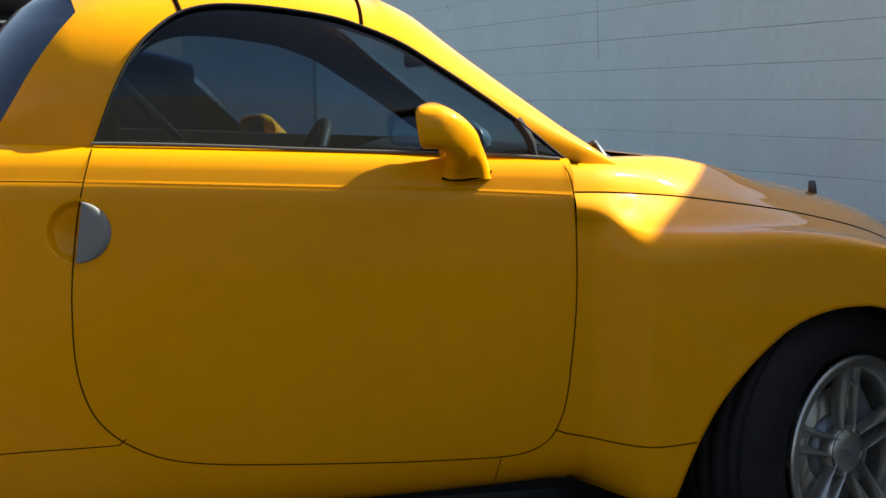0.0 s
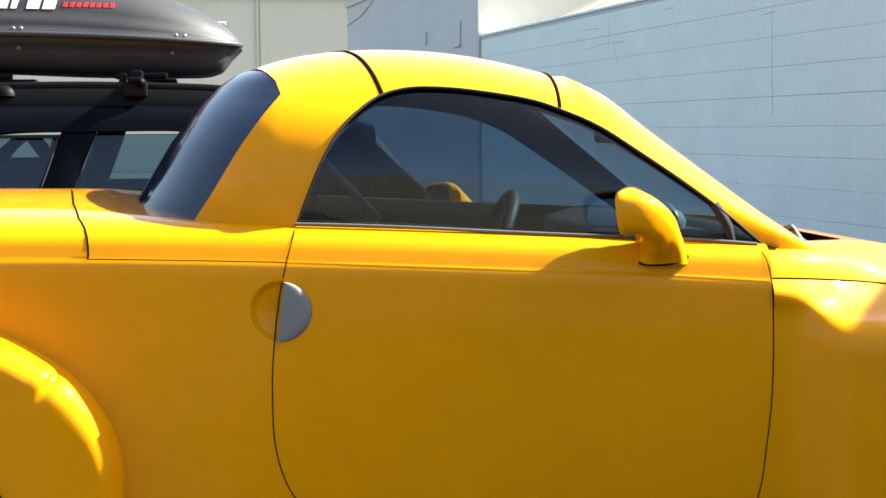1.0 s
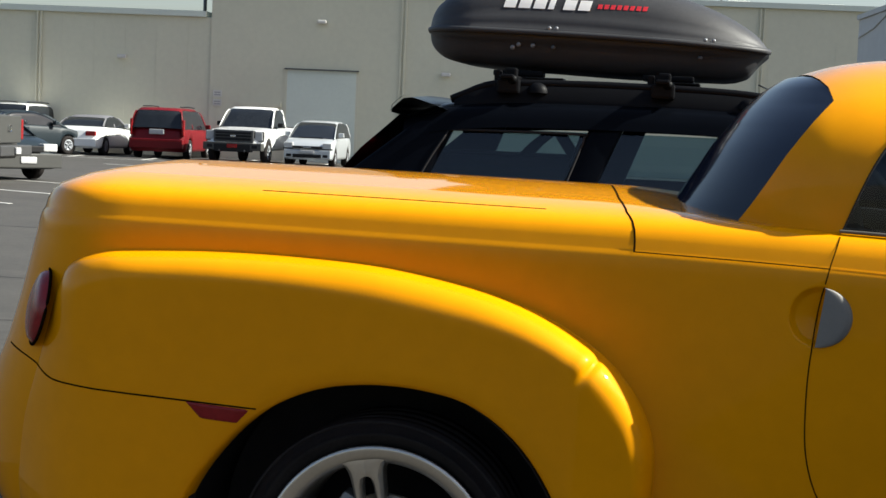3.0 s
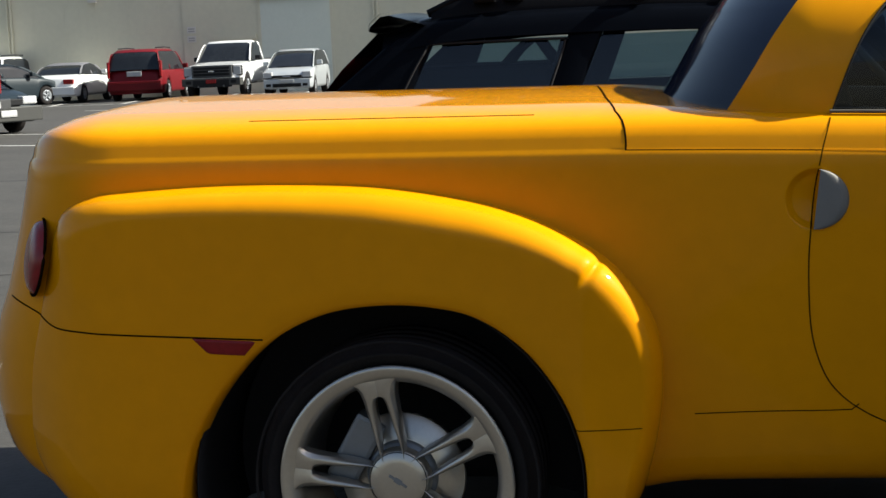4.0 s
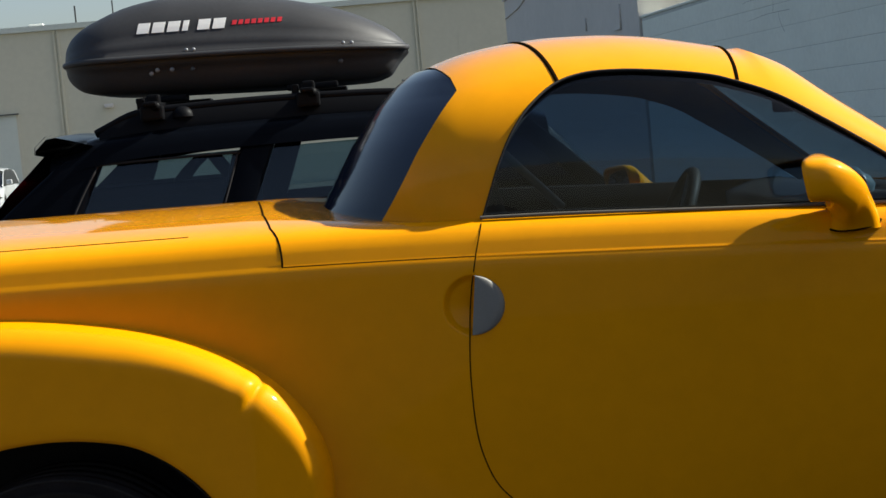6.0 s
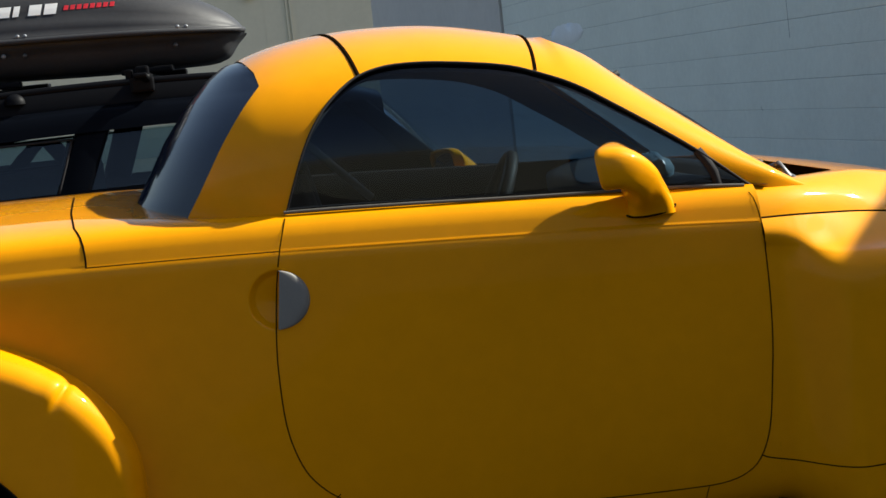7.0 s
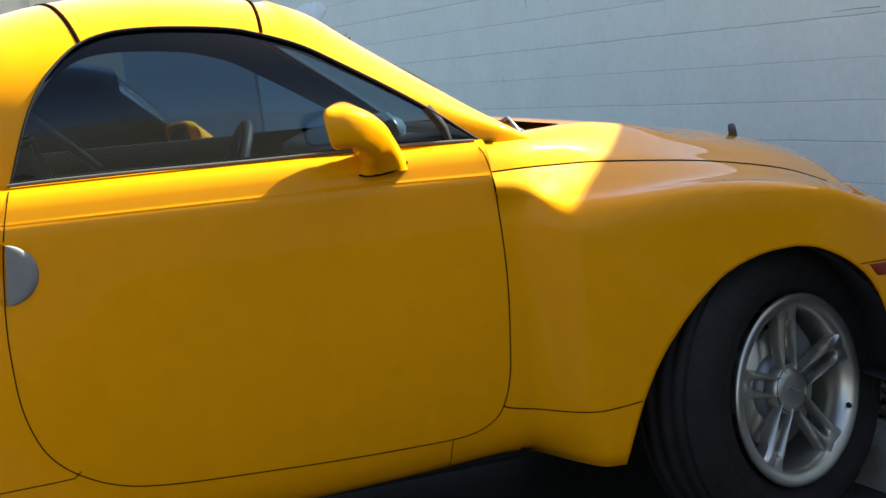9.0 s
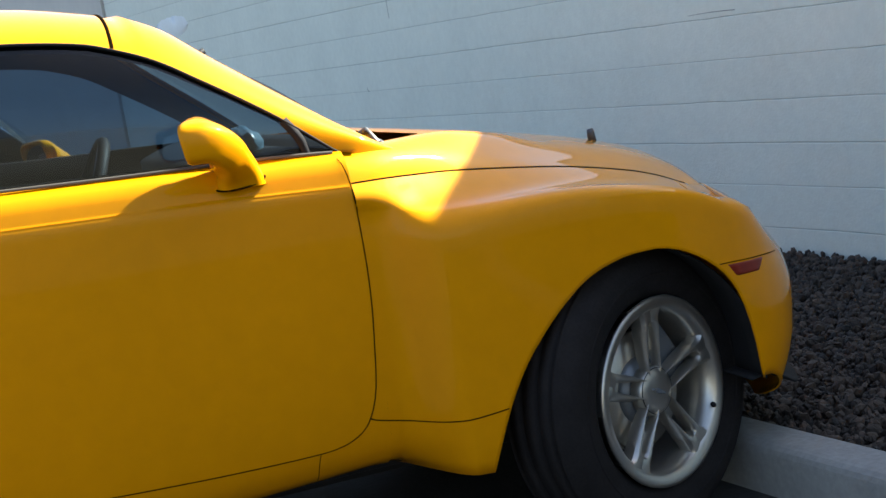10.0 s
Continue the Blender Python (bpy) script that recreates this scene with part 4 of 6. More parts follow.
# mirrors
def side_mirror(side, back=0.0, drop=0.0):
    spec = [((1.898, -0.872, 1.106), (0, 0, 1), 0.050, 0.060, 0.8), ((1.897, -0.880, 1.126), (-0.1, -0.2, 1), 0.050, 0.056, 0.8), ((1.893, -0.893, 1.148), (-0.35, -0.4, 1), 0.052, 0.050, 0.75), ((1.880, -0.912, 1.172), (-0.7, -0.45, 0.85), 0.060, 0.047, 0.7), ((1.866, -0.932, 1.194), (-0.9, -0.3, 0.55), 0.074, 0.047, 0.62), ((1.850, -0.945, 1.213), (-1, 0.0, 0.30), 0.086, 0.049, 0.56), ((1.830, -0.952, 1.230), (-0.97, 0.2, 0.05), 0.094, 0.051, 0.52), ((1.810, -0.954, 1.236), (-0.93, 0.34, -0.10), 0.097, 0.052, 0.50), ((1.792, -0.952, 1.236), (-0.92, 0.36, -0.14), 0.097, 0.051, 0.50), ((1.7855, -0.950, 1.235), (-0.92, 0.36, -0.14), 0.094, 0.0485, 0.50), ((1.786, -0.950, 1.235), (-0.92, 0.36, -0.14), 0.087, 0.044, 0.50)]
    rows = []
    for c0, d, a, b, e in spec:
        d = Vector(d).normalized()
        ya = Vector((0, 1, 0))
        ya = (ya - d * ya.dot(d)).normalized()
        zb = d.cross(ya)
        rows.append([Vector(c0) + a * math.copysign(abs(math.cos(q)) ** e, math.cos(q)) * ya + b * math.copysign(abs(math.sin(q)) ** e, math.sin(q)) * zb for q in np.linspace(0, 2 * math.pi, 28, endpoint=False) + 0.05])
    fine = []
    for k in range(28):
        fine.append([Vector(p) for p in spline([tuple(r[k]) for r in rows], 34)])
    rows = [[Vector((fine[k][i].x, fine[k][i].y * (-side), fine[k][i].z)) for k in range(28)] for i in range(34)]
    h = sheet("door_mirror", rows, PAINT, truck, "yellow door mirror", wrap_v=True)
    face = [[Vector((1.793 + 0.009 * r * math.sin(q) + 0.36 * 0.085 * r * (cq := math.copysign(abs(math.cos(q)) ** 0.55, math.cos(q))), -side * (-0.950 + 0.93 * 0.085 * r * cq), 1.235 + 0.043 * r * math.copysign(abs(math.sin(q)) ** 0.55, math.sin(q)))) for q in np.linspace(0, 2 * math.pi, 28, endpoint=False)] for r in (1.0, 0.6, 0.001)]
    sheet("mirror_glass", face, MIRRORGLASS, h, "blue tinted mirror glass", wrap_v=True)
    tube("mirror_seal", [Vector((1.897 + 0.062 * math.cos(q), -side * (-0.874 - 0.050 * math.sin(q)), 1.119 - 0.012 * math.sin(q) + 0.006 * math.cos(q))) for q in np.linspace(0, 2 * math.pi, 28, endpoint=False)], 0.0025, GAP, h, closed=True)
    for o in (h, *h.children):
        o.data.transform(Matrix.Translation((-back, 0, -drop)))
    return h


side_mirror(-1)
side_mirror(1, 0.23, 0.04)


# wheels
def wheel(px, py, pz, tyre_r, tyre_w, rim_r, steer, phase, flip=False):
    M = pose(px, py, pz, 0, 0, steer + (180 if flip else 0))
    w = tyre_w / 2
    prof = [(rim_r - 0.012, w - 0.030), (rim_r + 0.006, w - 0.004), (rim_r + 0.02, w + 0.002), ((rim_r + tyre_r) / 2, w + 0.012), (tyre_r - 0.035, w + 0.004), (tyre_r - 0.014, w - 0.016), (tyre_r - 0.003, w - 0.035)]
    for g in (0.62, 0.22, -0.22, -0.62):
        c0 = g * w
        prof += [(tyre_r, c0 + 0.007), (tyre_r - 0.009, c0 + 0.006), (tyre_r - 0.009, c0 - 0.006), (tyre_r, c0 - 0.007)]
    prof += [(tyre_r - 0.003, -w + 0.035), (tyre_r - 0.03, -w + 0.01), ((rim_r + tyre_r) / 2, -w), (rim_r - 0.012, -w + 0.03)]
    t = lathe("tyre", prof, TYRE, truck, n=96, m=M)
    lathe("tyre_ring", [(rim_r + 0.052, w + 0.0095), (rim_r + 0.054, w + 0.0125), (rim_r + 0.057, w + 0.0125), (rim_r + 0.059, w + 0.0105)], TYRE, t, n=80, m=M)
    rim = lathe("rim", [(rim_r - 0.014, w - 0.008), (rim_r - 0.002, w + 0.004), (rim_r - 0.004, w + 0.010), (rim_r - 0.012, w + 0.011), (rim_r - 0.034, w + 0.004), (rim_r - 0.046, w - 0.014), (rim_r - 0.052, w - 0.05), (rim_r - 0.055, -w + 0.03)], ALLOY, truck, "silver five spoke alloy wheel", n=96, m=M)
    # five broad spokes, each slotted in the middle: two legs that join at the rim
    R = rim_r
    LEGS = ((0.165, 0.084, 0.090, -0.0150, 0.024), (0.21, 0.086, 0.100, -0.0125, 0.026), (0.27, 0.083, 0.108, -0.0115, 0.028), (0.34, 0.072, 0.116, -0.0105, 0.032), (0.46, 0.060, 0.122, -0.0075, 0.036), (0.58, 0.052, 0.128, -0.0045, 0.038), (0.66, 0.046, 0.132, -0.002, 0.040), (0.705, 0.034, 0.135, -0.001, 0.040), (0.725, 0.018, 0.137, 0.0, 0.040), (0.735, 0.0, 0.139, 0.0, 0.040), (0.79, 0.0, 0.150, 0.0015, 0.040), (0.835, 0.0, 0.178, 0.0025, 0.038), (0.868, 0.0, 0.225, 0.003, 0.036), (0.895, 0.0, 0.30, 0.0025, 0.032))
    for k in range(5):
        a0 = radians(phase + 72 * k)
        for sgn in (-1, 1):
            bm = bmesh.new()
            rings = []
            for fr, inner, outer, out, th in LEGS:
                r, li, lo = fr * R, inner * R, outer * R
                c0, c1 = min(0.25 * (lo - li), 0.006) if inner else 0.0, min(0.3 * (lo - li), 0.010)
                ring_v = []
                for l, do in ((li, -th), (li, -0.011 if inner else -0.004), (li + c0, -0.002 if inner else -0.004), ((li + lo) / 2, 0.0), (lo - c1, -0.001), (lo, -0.010), (lo + 0.004, -th)):
                    x, z = r * math.cos(a0) - sgn * l * math.sin(a0), r * math.sin(a0) + sgn * l * math.cos(a0)
                    ring_v.append(bm.verts.new(M @ Vector((x, -(w + out + do), z))))
                rings.append(ring_v)
            for i in range(len(rings) - 1):
                for j in range(7):
                    bm.faces.new((rings[i][j], rings[i][(j + 1) % 7], rings[i + 1][(j + 1) % 7], rings[i + 1][j]))
            bm.faces.new(rings[0])
            bm.faces.new(rings[-1])
            bmesh.ops.recalc_face_normals(bm, faces=bm.faces)
            sp = part("spoke", bm, ALLOY, rim, smooth=True)
            bv = sp.modifiers.new("edges", "BEVEL")
            bv.width, bv.segments = 0.003, 2
    lathe("hub_cap", [(0.0, w - 0.0125), (0.15 * R, w - 0.0135), (0.235 * R, w - 0.0165), (0.255 * R, w - 0.022), (0.27 * R, w - 0.05)], ALLOY, rim, "round silver centre cap", n=40, m=M)
    lathe("cap_ring", [(0.2365 * R, w - 0.0173), (0.240 * R, w - 0.0163), (0.2445 * R, w - 0.019)], BLACK, rim, n=40, m=M)
    bm = bmesh.new()
    box_bm(bm, -0.026, 0.026, -(w - 0.0090), -(w - 0.014), -0.003, 0.003, 0.001)
    box_bm(bm, -0.010, 0.010, -(w - 0.0086), -(w - 0.014), -0.006, 0.006, 0.001)
    bmesh.ops.transform(bm, matrix=M @ Matrix.Rotation(radians(phase - 65), 4, "Y"), verts=bm.verts)
    part("badge", bm, SATIN, rim, "plain metal badge")
    lathe("brake_disc", [(0.05, w - 0.075), (0.155, w - 0.075), (0.158, w - 0.085), (0.05, w - 0.09)], ALLOY, rim, "bare steel brake disc", n=48, m=M)
    lathe("hub", [(0.0, w - 0.055), (0.085, w - 0.058), (0.09, w - 0.075)], SATIN, rim, n=32, m=M)
    cal = bmesh.new()
    box_bm(cal, 0.09, 0.17, -(w - 0.055), -(w - 0.12), -0.09, 0.09, 0.012)
    bmesh.ops.transform(cal, matrix=M @ Matrix.Rotation(radians(-150 if steer == 0 else -35), 4, "Y"), verts=cal.verts)
    part("brake_caliper", cal, SATIN, rim)
    va = radians(-25)
    tube("valve", [M @ Vector(((rim_r - 0.028) * math.cos(va), -(w + 0.000), (rim_r - 0.028) * math.sin(va))), M @ Vector(((rim_r - 0.050) * math.cos(va), -(w + 0.012), (rim_r - 0.050) * math.sin(va)))], 0.007, RUBBER, rim)
    return t


wheel(-0.012, -0.812, 0.352, 0.352, 0.27, 0.293, 0, 100)
wheel(2.838, -0.775, 0.385, 0.385, 0.235, 0.253, 26.7, 90)
wheel(-0.012, 0.812, 0.352, 0.352, 0.27, 0.293, 0, 40, True)
wheel(2.838, 0.775, 0.385, 0.385, 0.235, 0.253, 26.7, 15, True)


# wheel wells and underside
def well(cx, cz, r, y0, y1, foot=-0.08):
    rows = [[Vector((cx + r * math.cos(a), y, cz + r * math.sin(a))) for a in np.linspace(math.pi * 1.08, math.pi * foot, 30)] for y in np.linspace(y0, y1, 6)]
    sheet("wheel_well", rows, RUBBER, truck, "black wheel well liner", thick=0.004)
    rows = [[Vector((cx + q * r * math.cos(a), y1, cz + q * r * math.sin(a))) for a in np.linspace(math.pi * 1.08, math.pi * foot, 30)] for q in (1.0, 0.5, 0.02)]
    sheet("inner_panel", rows, RUBBER, truck)


for sd0 in (-1, 1):
    well(-0.04, 0.33, 0.485, sd0 * 0.93, sd0 * 0.55)
    well(AX + 0.004, AZ, AR + 0.004, sd0 * 0.92, sd0 * 0.50, -0.03)
rows = []
for x in np.linspace(3.13, 3.51, 12).tolist():
    hw = W_MAX(NX) * math.cos(math.asin(((x - NX) / NL) ** 1.15)) ** (2 / 2.3) - 0.035
    rows.append([Vector((x, hw * q, 0.372 - 0.10 * smooth01(3.17, 3.42, x))) for q in np.linspace(-1, 1, 9).tolist()])
sheet("undertray", rows, RUBBER, truck, "black tray under the nose", thick=0.006)
box("underbody", -0.95, 3.2, -0.50, 0.50, 0.24, 0.42, RUBBER, truck, bevel=0.03)
box("frame_rail", 0.55, 2.42, -0.70, 0.70, 0.31, 0.42, RUBBER, truck, bevel=0.02)

# lamps and reflectors
def patch(name, corners, mat, lift, label, n=10):
    a, b, c, d = [np.array(q) for q in corners]
    rows = []
    for u in np.linspace(0, 1, n):
        r = []
        for v in np.linspace(0, 1, n):
            x, z = (a * (1 - v) + b * v) * (1 - u) + (d * (1 - v) + c * v) * u
            p, nn = on_skin(x, z)
            e = min(u, v, 1 - u, 1 - v)
            r.append(p + nn * (lift if e > 0 else -0.002))
        rows.append(r)
    return sheet(name, rows, mat, truck, label)


patch("side_marker", ((-0.502, 0.724), (-0.320, 0.714), (-0.360, 0.676), (-0.455, 0.682)), REDLENS, 0.003, "red side marker")
patch("side_marker", ((3.074, 0.693), (3.228, 0.681), (3.196, 0.649), (3.104, 0.655)), AMBER, 0.003, "amber side marker")
tn = Vector((-0.84, -0.52, 0.20)).normalized()
for sd0 in (1, -1):
    tc0 = Vector((-0.940, -0.843, 0.912))
    rows = []
    e1 = Vector((0, 0, 1)).cross(tn).normalized()
    e2 = tn.cross(e1)
    for q in np.linspace(0, 1, 8).tolist():
        rows.append([Vector(((p := tc0 + 0.098 * q * (math.cos(a) * e1 + math.sin(a) * e2) + tn * 0.030 * math.sqrt(max(1 - q * q, 0))).x, p.y * sd0, p.z)) for a in np.linspace(0, 2 * math.pi, 32, endpoint=False)])
    tl = sheet("tail_lamp", rows, REDLENS, truck, "round dark red tail lamp", wrap_v=True)
    tube("lamp_ring", [Vector(((p := tc0 + 0.10 * (math.cos(a) * e1 + math.sin(a) * e2)).x, p.y * sd0, p.z)) for a in np.linspace(0, 2 * math.pi, 32, endpoint=False)], 0.004, GAP, tl, closed=True)
    hl = Vector((3.345, -0.64 * sd0, 0.640))
    rows = [[hl + Vector((0.04 * math.sqrt(max(1 - q * q, 0)) - 0.02, 0.10 * q * math.cos(a), 0.085 * q * math.sin(a))) for a in np.linspace(0, 2 * math.pi, 28, endpoint=False)] for q in np.linspace(0, 1, 7)]
    sheet("headlamp", rows, CHROME, truck, "clear round headlamp", wrap_v=True)

# wiper, cowl, aerial stub
rows = [[Vector((x, y, z)) for y in np.linspace(-0.72, 0.72, 12)] for x, z in ((2.20, 1.10), (2.34, 1.085), (2.47, 1.05))]
sheet("cowl_panel", rows, BLACK, truck, "black cowl panel")
for px, cy, reach in ((2.268, -0.715, 0.14), (2.43, 0.05, 0.5)):
    zt = 1.178 if cy < -0.5 else 1.135
    wp = tube("wiper", [(px + 0.035, cy, zt - 0.09), (px + 0.022, cy, zt - 0.045), (px + 0.004, cy + 0.004, zt - 0.012), (px, cy + 0.015, zt), (px + 0.015, cy + reach, zt - 0.012)], [0.018, 0.014, 0.010, 0.008, 0.005], DARKMETAL, truck, "grey wiper arm")
    lathe("pivot", [(0, 0.024), (0.012, 0.022), (0.018, 0.012), (0.024, -0.03)], DARKMETAL, wp, n=16, m=Matrix.Translation((px + 0.026, cy, zt - 0.05)))
    tube("blade", [(px - 0.006, cy - 0.02, zt - 0.004), (px + 0.012, cy + reach, zt - 0.020)], 0.005, RUBBER, wp)
tube("aerial_base", [(3.082, -0.2, 0.985), (3.080, -0.2, 1.024), (3.079, -0.2, 1.036)], [0.014, 0.012, 0.010], DARKMETAL, truck, "stubby black aerial base")


# ---- the black sport utility car with a roof box ----
suv = thing("sport_utility_car", "black sport utility car with roof rails beside the pickup", "car", at=(-0.15, 3.2, 0))
suv.scale = (0.885, 0.95, 0.986)
SW = curve([0.2, 0.5, 0.9, 1.18, 1.30, 1.43, 1.52, 1.56], [0.84, 0.89, 0.905, 0.885, 0.855, 0.815, 0.77, 0.60])
suv_top = curve([-0.64, -0.45, 0.0, 0.6, 1.2, 1.6, 1.85], [1.50, 1.555, 1.585, 1.588, 1.57, 1.535, 1.47])


# lower body
zs = list(np.linspace(0.28, 1.205, 16))
xs = list(np.linspace(-1.02, 3.30, 44))
low_top = curve([-1.1, 1.9, 2.3, 3.0, 3.35], [1.205, 1.205, 1.06, 0.98, 0.80])
rows = []
for x in xs:
    e = min((x + 1.02) / 0.22, (3.30 - x) / 0.35, 1)
    k = math.sqrt(max(1 - (1 - max(e, 0)) ** 2, 0.0)) * 0.35 + 0.65
    h = low_top(x)
    rows.append([Vector((x, -SW(z) * k, 0.28 + (z - 0.28) * (h - 0.28) / 0.925)) for z in zs])
rows = [[Vector((p.x, p.y * 0, p.z)) for p in rows[0]]] + rows + [[Vector((p.x, 0, p.z)) for p in rows[-1]]]
sheet("lower_body", rows, BLACKPAINT, suv, mirror=True)
rows = [[Vector((x, y * 0.80, low_top(x) - 0.012 + 0.03 * (1 - y * y))) for y in np.linspace(-1, 1, 10)] for x in np.linspace(1.9, 3.28, 14)]
sheet("bonnet", rows, BLACKPAINT, suv)
# roof
rows = []
for x in np.linspace(-0.64, 1.80, 30):
    h = suv_top(x)
    rows.append([Vector((x, -0.825, h - 0.135)), Vector((x, -0.812, h - 0.10)), Vector((x, -0.79, h - 0.055)), Vector((x, -0.74, h - 0.025)), Vector((x, -0.62, h - 0.006)), Vector((x, -0.3, h + 0.012)), Vector((x, 0, h + 0.018))])
sheet("roof", rows, BLACKPAINT, suv, mirror=True)


def pillar(name, foot, head, w0, w1, side):
    (x0, z0), (x1, z1) = foot, head
    rows = []
    for t in np.linspace(0, 1, 8).tolist():
        x, z, w = x0 + (x1 - x0) * t, z0 + (z1 - z0) * t, w0 + (w1 - w0) * t
        y = SW(z)
        rows.append([Vector((x + q * w, -side * (y - dd), z)) for q, dd in ((-0.5, 0.05), (-0.5, 0.006), (-0.4, 0.0), (0.4, 0.0), (0.5, 0.006), (0.5, 0.05))])
    return sheet(name, rows, BLACKPAINT, suv, wrap_v=True)


def pane(name, corners, side, mat=SUVGLASS):
    a, b, c, d = [np.array(q) for q in corners]
    rows = []
    for u in np.linspace(0, 1, 8):
        r = []
        for v in np.linspace(0, 1, 8):
            x, z = (a * (1 - v) + b * v) * (1 - u) + (d * (1 - v) + c * v) * u
            r.append(Vector((x, -side * (SW(z) - 0.012), z)))
        rows.append(r)
    g = sheet(name, rows, mat, suv)
    g.visible_shadow = False
    return g


for side in (1, -1):
    pillar("rear_pillar", (-0.72, 1.19), (-0.47, 1.46), 0.44, 0.20, side)
    pillar("middle_pillar", (0.262, 1.19), (0.382, 1.46), 0.165, 0.165, side)
    pillar("door_pillar", (0.98, 1.19), (0.98, 1.46), 0.12, 0.12, side)
    pillar("front_pillar", (2.02, 1.14), (1.66, 1.46), 0.14, 0.12, side)
    pane("side_window", ((-0.55, 1.20), (0.20, 1.20), (0.30, 1.44), (-0.41, 1.44)), side)
    pane("side_window", ((0.33, 1.20), (0.95, 1.20), (0.95, 1.44), (0.43, 1.44)), side)
    pane("side_window", ((1.0, 1.20), (1.95, 1.20), (1.66, 1.44), (1.0, 1.44)), side, DARKGLASS)
    rubber_line = [Vector((x, -side * (SW(z) + 0.001), z)) for x, z in spline([(-0.535, 1.205), (-0.47, 1.32), (-0.405, 1.412), (-0.37, 1.428), (0.24, 1.430), (0.275, 1.415), (0.255, 1.35), (0.20, 1.205)], 50)]
    tube("window_rubber", rubber_line, 0.006, RUBBER, suv, n=6)
    rl = tube("roof_rail", [Vector((x, -side * 0.70, z)) for x, z in spline([(-0.42, 1.565), (-0.33, 1.60), (-0.24, 1.632), (-0.10, 1.645), (0.4, 1.650), (1.0, 1.635), (1.28, 1.60), (1.34, 1.575)], 40)], 0.020, SATINBLACK, suv, "black roof rail")
    rows = [[Vector((x, -side * yy, zz)) for yy, zz in ((0.735, suv_top(x) - 0.04), (0.725, rz - 0.006), (0.70, rz + 0.008), (0.675, rz - 0.006), (0.66, suv_top(x) - 0.04))] for x, rz in spline([(-0.40, 1.565), (-0.33, 1.598), (-0.24, 1.625), (-0.10, 1.638), (0.4, 1.642), (1.0, 1.628), (1.28, 1.592), (1.33, 1.565)], 40)]
    sheet("rail_base", rows, SATINBLACK, rl)
    for xx in (-0.16, 0.55, 1.2):
        box("rail_foot", xx - 0.05, xx + 0.05, -side * 0.72 if side > 0 else 0.68, -side * 0.68 if side > 0 else 0.72, 1.57, 1.64, SATINBLACK, rl, bevel=0.008)
rows = [[Vector((x, y * w, z)) for y in np.linspace(-1, 1, 12)] for x, z, w in ((-0.98, 1.20, 0.80), (-0.86, 1.33, 0.78), (-0.74, 1.43, 0.76), (-0.66, 1.50, 0.74))]
sheet("rear_screen", rows, DARKGLASS, suv, "dark tinted rear screen")
rows = [[Vector((x + 0.12 * (1 - y * y), y * w, z)) for y in np.linspace(-1, 1, 12)] for x, z, w in ((2.06, 1.13, 0.80), (1.86, 1.32, 0.76), (1.70, 1.47, 0.70))]
sheet("windscreen", rows, SUVGLASS, suv)
sp = [[Vector((x, y * 0.80, z - 0.02 * y * y)) for y in np.linspace(-1, 1, 16)] for x, z in ((-0.42, 1.535), (-0.52, 1.565), (-0.60, 1.585), (-0.645, 1.580), (-0.70, 1.535), (-0.705, 1.515), (-0.66, 1.505), (-0.50, 1.515))]
sheet("rear_spoiler", sp, BLACKPAINT, suv, "black roof spoiler", wrap_u=True)
for side in (1, -1):
    rows = [[Vector((x, -side * (0.80 + 0.012 * q), z)) for x, z in ((-0.42, 1.535), (-0.52, 1.562), (-0.60, 1.578), (-0.645, 1.572), (-0.70, 1.530), (-0.705, 1.500), (-0.66, 1.485), (-0.52, 1.495))] for q in (0, 1)]
    sheet("spoiler_end", rows, BLACKPAINT, suv, wrap_v=True)
    box("tail_lamp", -1.0, -0.80, -side * 0.80 - 0.06, -side * 0.80 + 0.06, 0.85, 1.16, REDLENS, suv, bevel=0.03)
for cx in (-0.2, 2.45):
    for side in (1, -1):
        Mw = pose(cx, -side * 0.76, 0.35, 0, 0, 0 if side > 0 else 180) @ Matrix.Diagonal((1 / 0.885, 1, 1, 1))
        t = lathe("tyre", [(0.20, 0.10), (0.24, 0.115), (0.33, 0.11), (0.35, 0.08), (0.35, -0.08), (0.33, -0.11), (0.20, -0.11)], TYRE, suv, n=48, m=Mw)
        lathe("rim", [(0.0, 0.085), (0.06, 0.085), (0.10, 0.07), (0.18, 0.085), (0.205, 0.11), (0.21, 0.10)], ALLOY, t, n=40, m=Mw)
box("front_bumper", 3.15, 3.42, -0.80, 0.80, 0.30, 0.62, BLACKPAINT, suv, bevel=0.08)
box("rear_bumper", -1.10, -0.90, -0.82, 0.82, 0.35, 0.68, BLACKPAINT, suv, bevel=0.07)
for cy in (-0.40, 0.40):
    box("seat_back", 0.95, 1.07, cy - 0.24, cy + 0.24, 0.6, 1.22, LEATHER, suv, bevel=0.04)
    box("headrest", 0.95, 1.05, cy - 0.13, cy + 0.13, 1.24, 1.38, LEATHER, suv, bevel=0.03)
    box("rear_headrest", 0.05, 0.15, cy - 0.13, cy + 0.13, 1.16, 1.31, LEATHER, suv, bevel=0.03)
box("rear_bench", -0.62, 0.22, -0.70, 0.70, 0.7, 1.325, LEATHER, suv, bevel=0.05)
rows = [[Vector((x, y, z)) for y in (-0.66, -0.60, -0.12, -0.06)] for x, z in ((-0.10, 1.30), (-0.02, 1.38), (0.04, 1.425), (0.10, 1.43), (0.20, 1.30))]
sheet("seat_shoulder", rows, LEATHER, suv, wrap_v=True)
tube("seat_belt", [Vector((0.26, -0.74, 1.42)), Vector((0.22, -0.70, 1.32)), Vector((0.10, -0.60, 1.15))], 0.016, BLACK, suv)
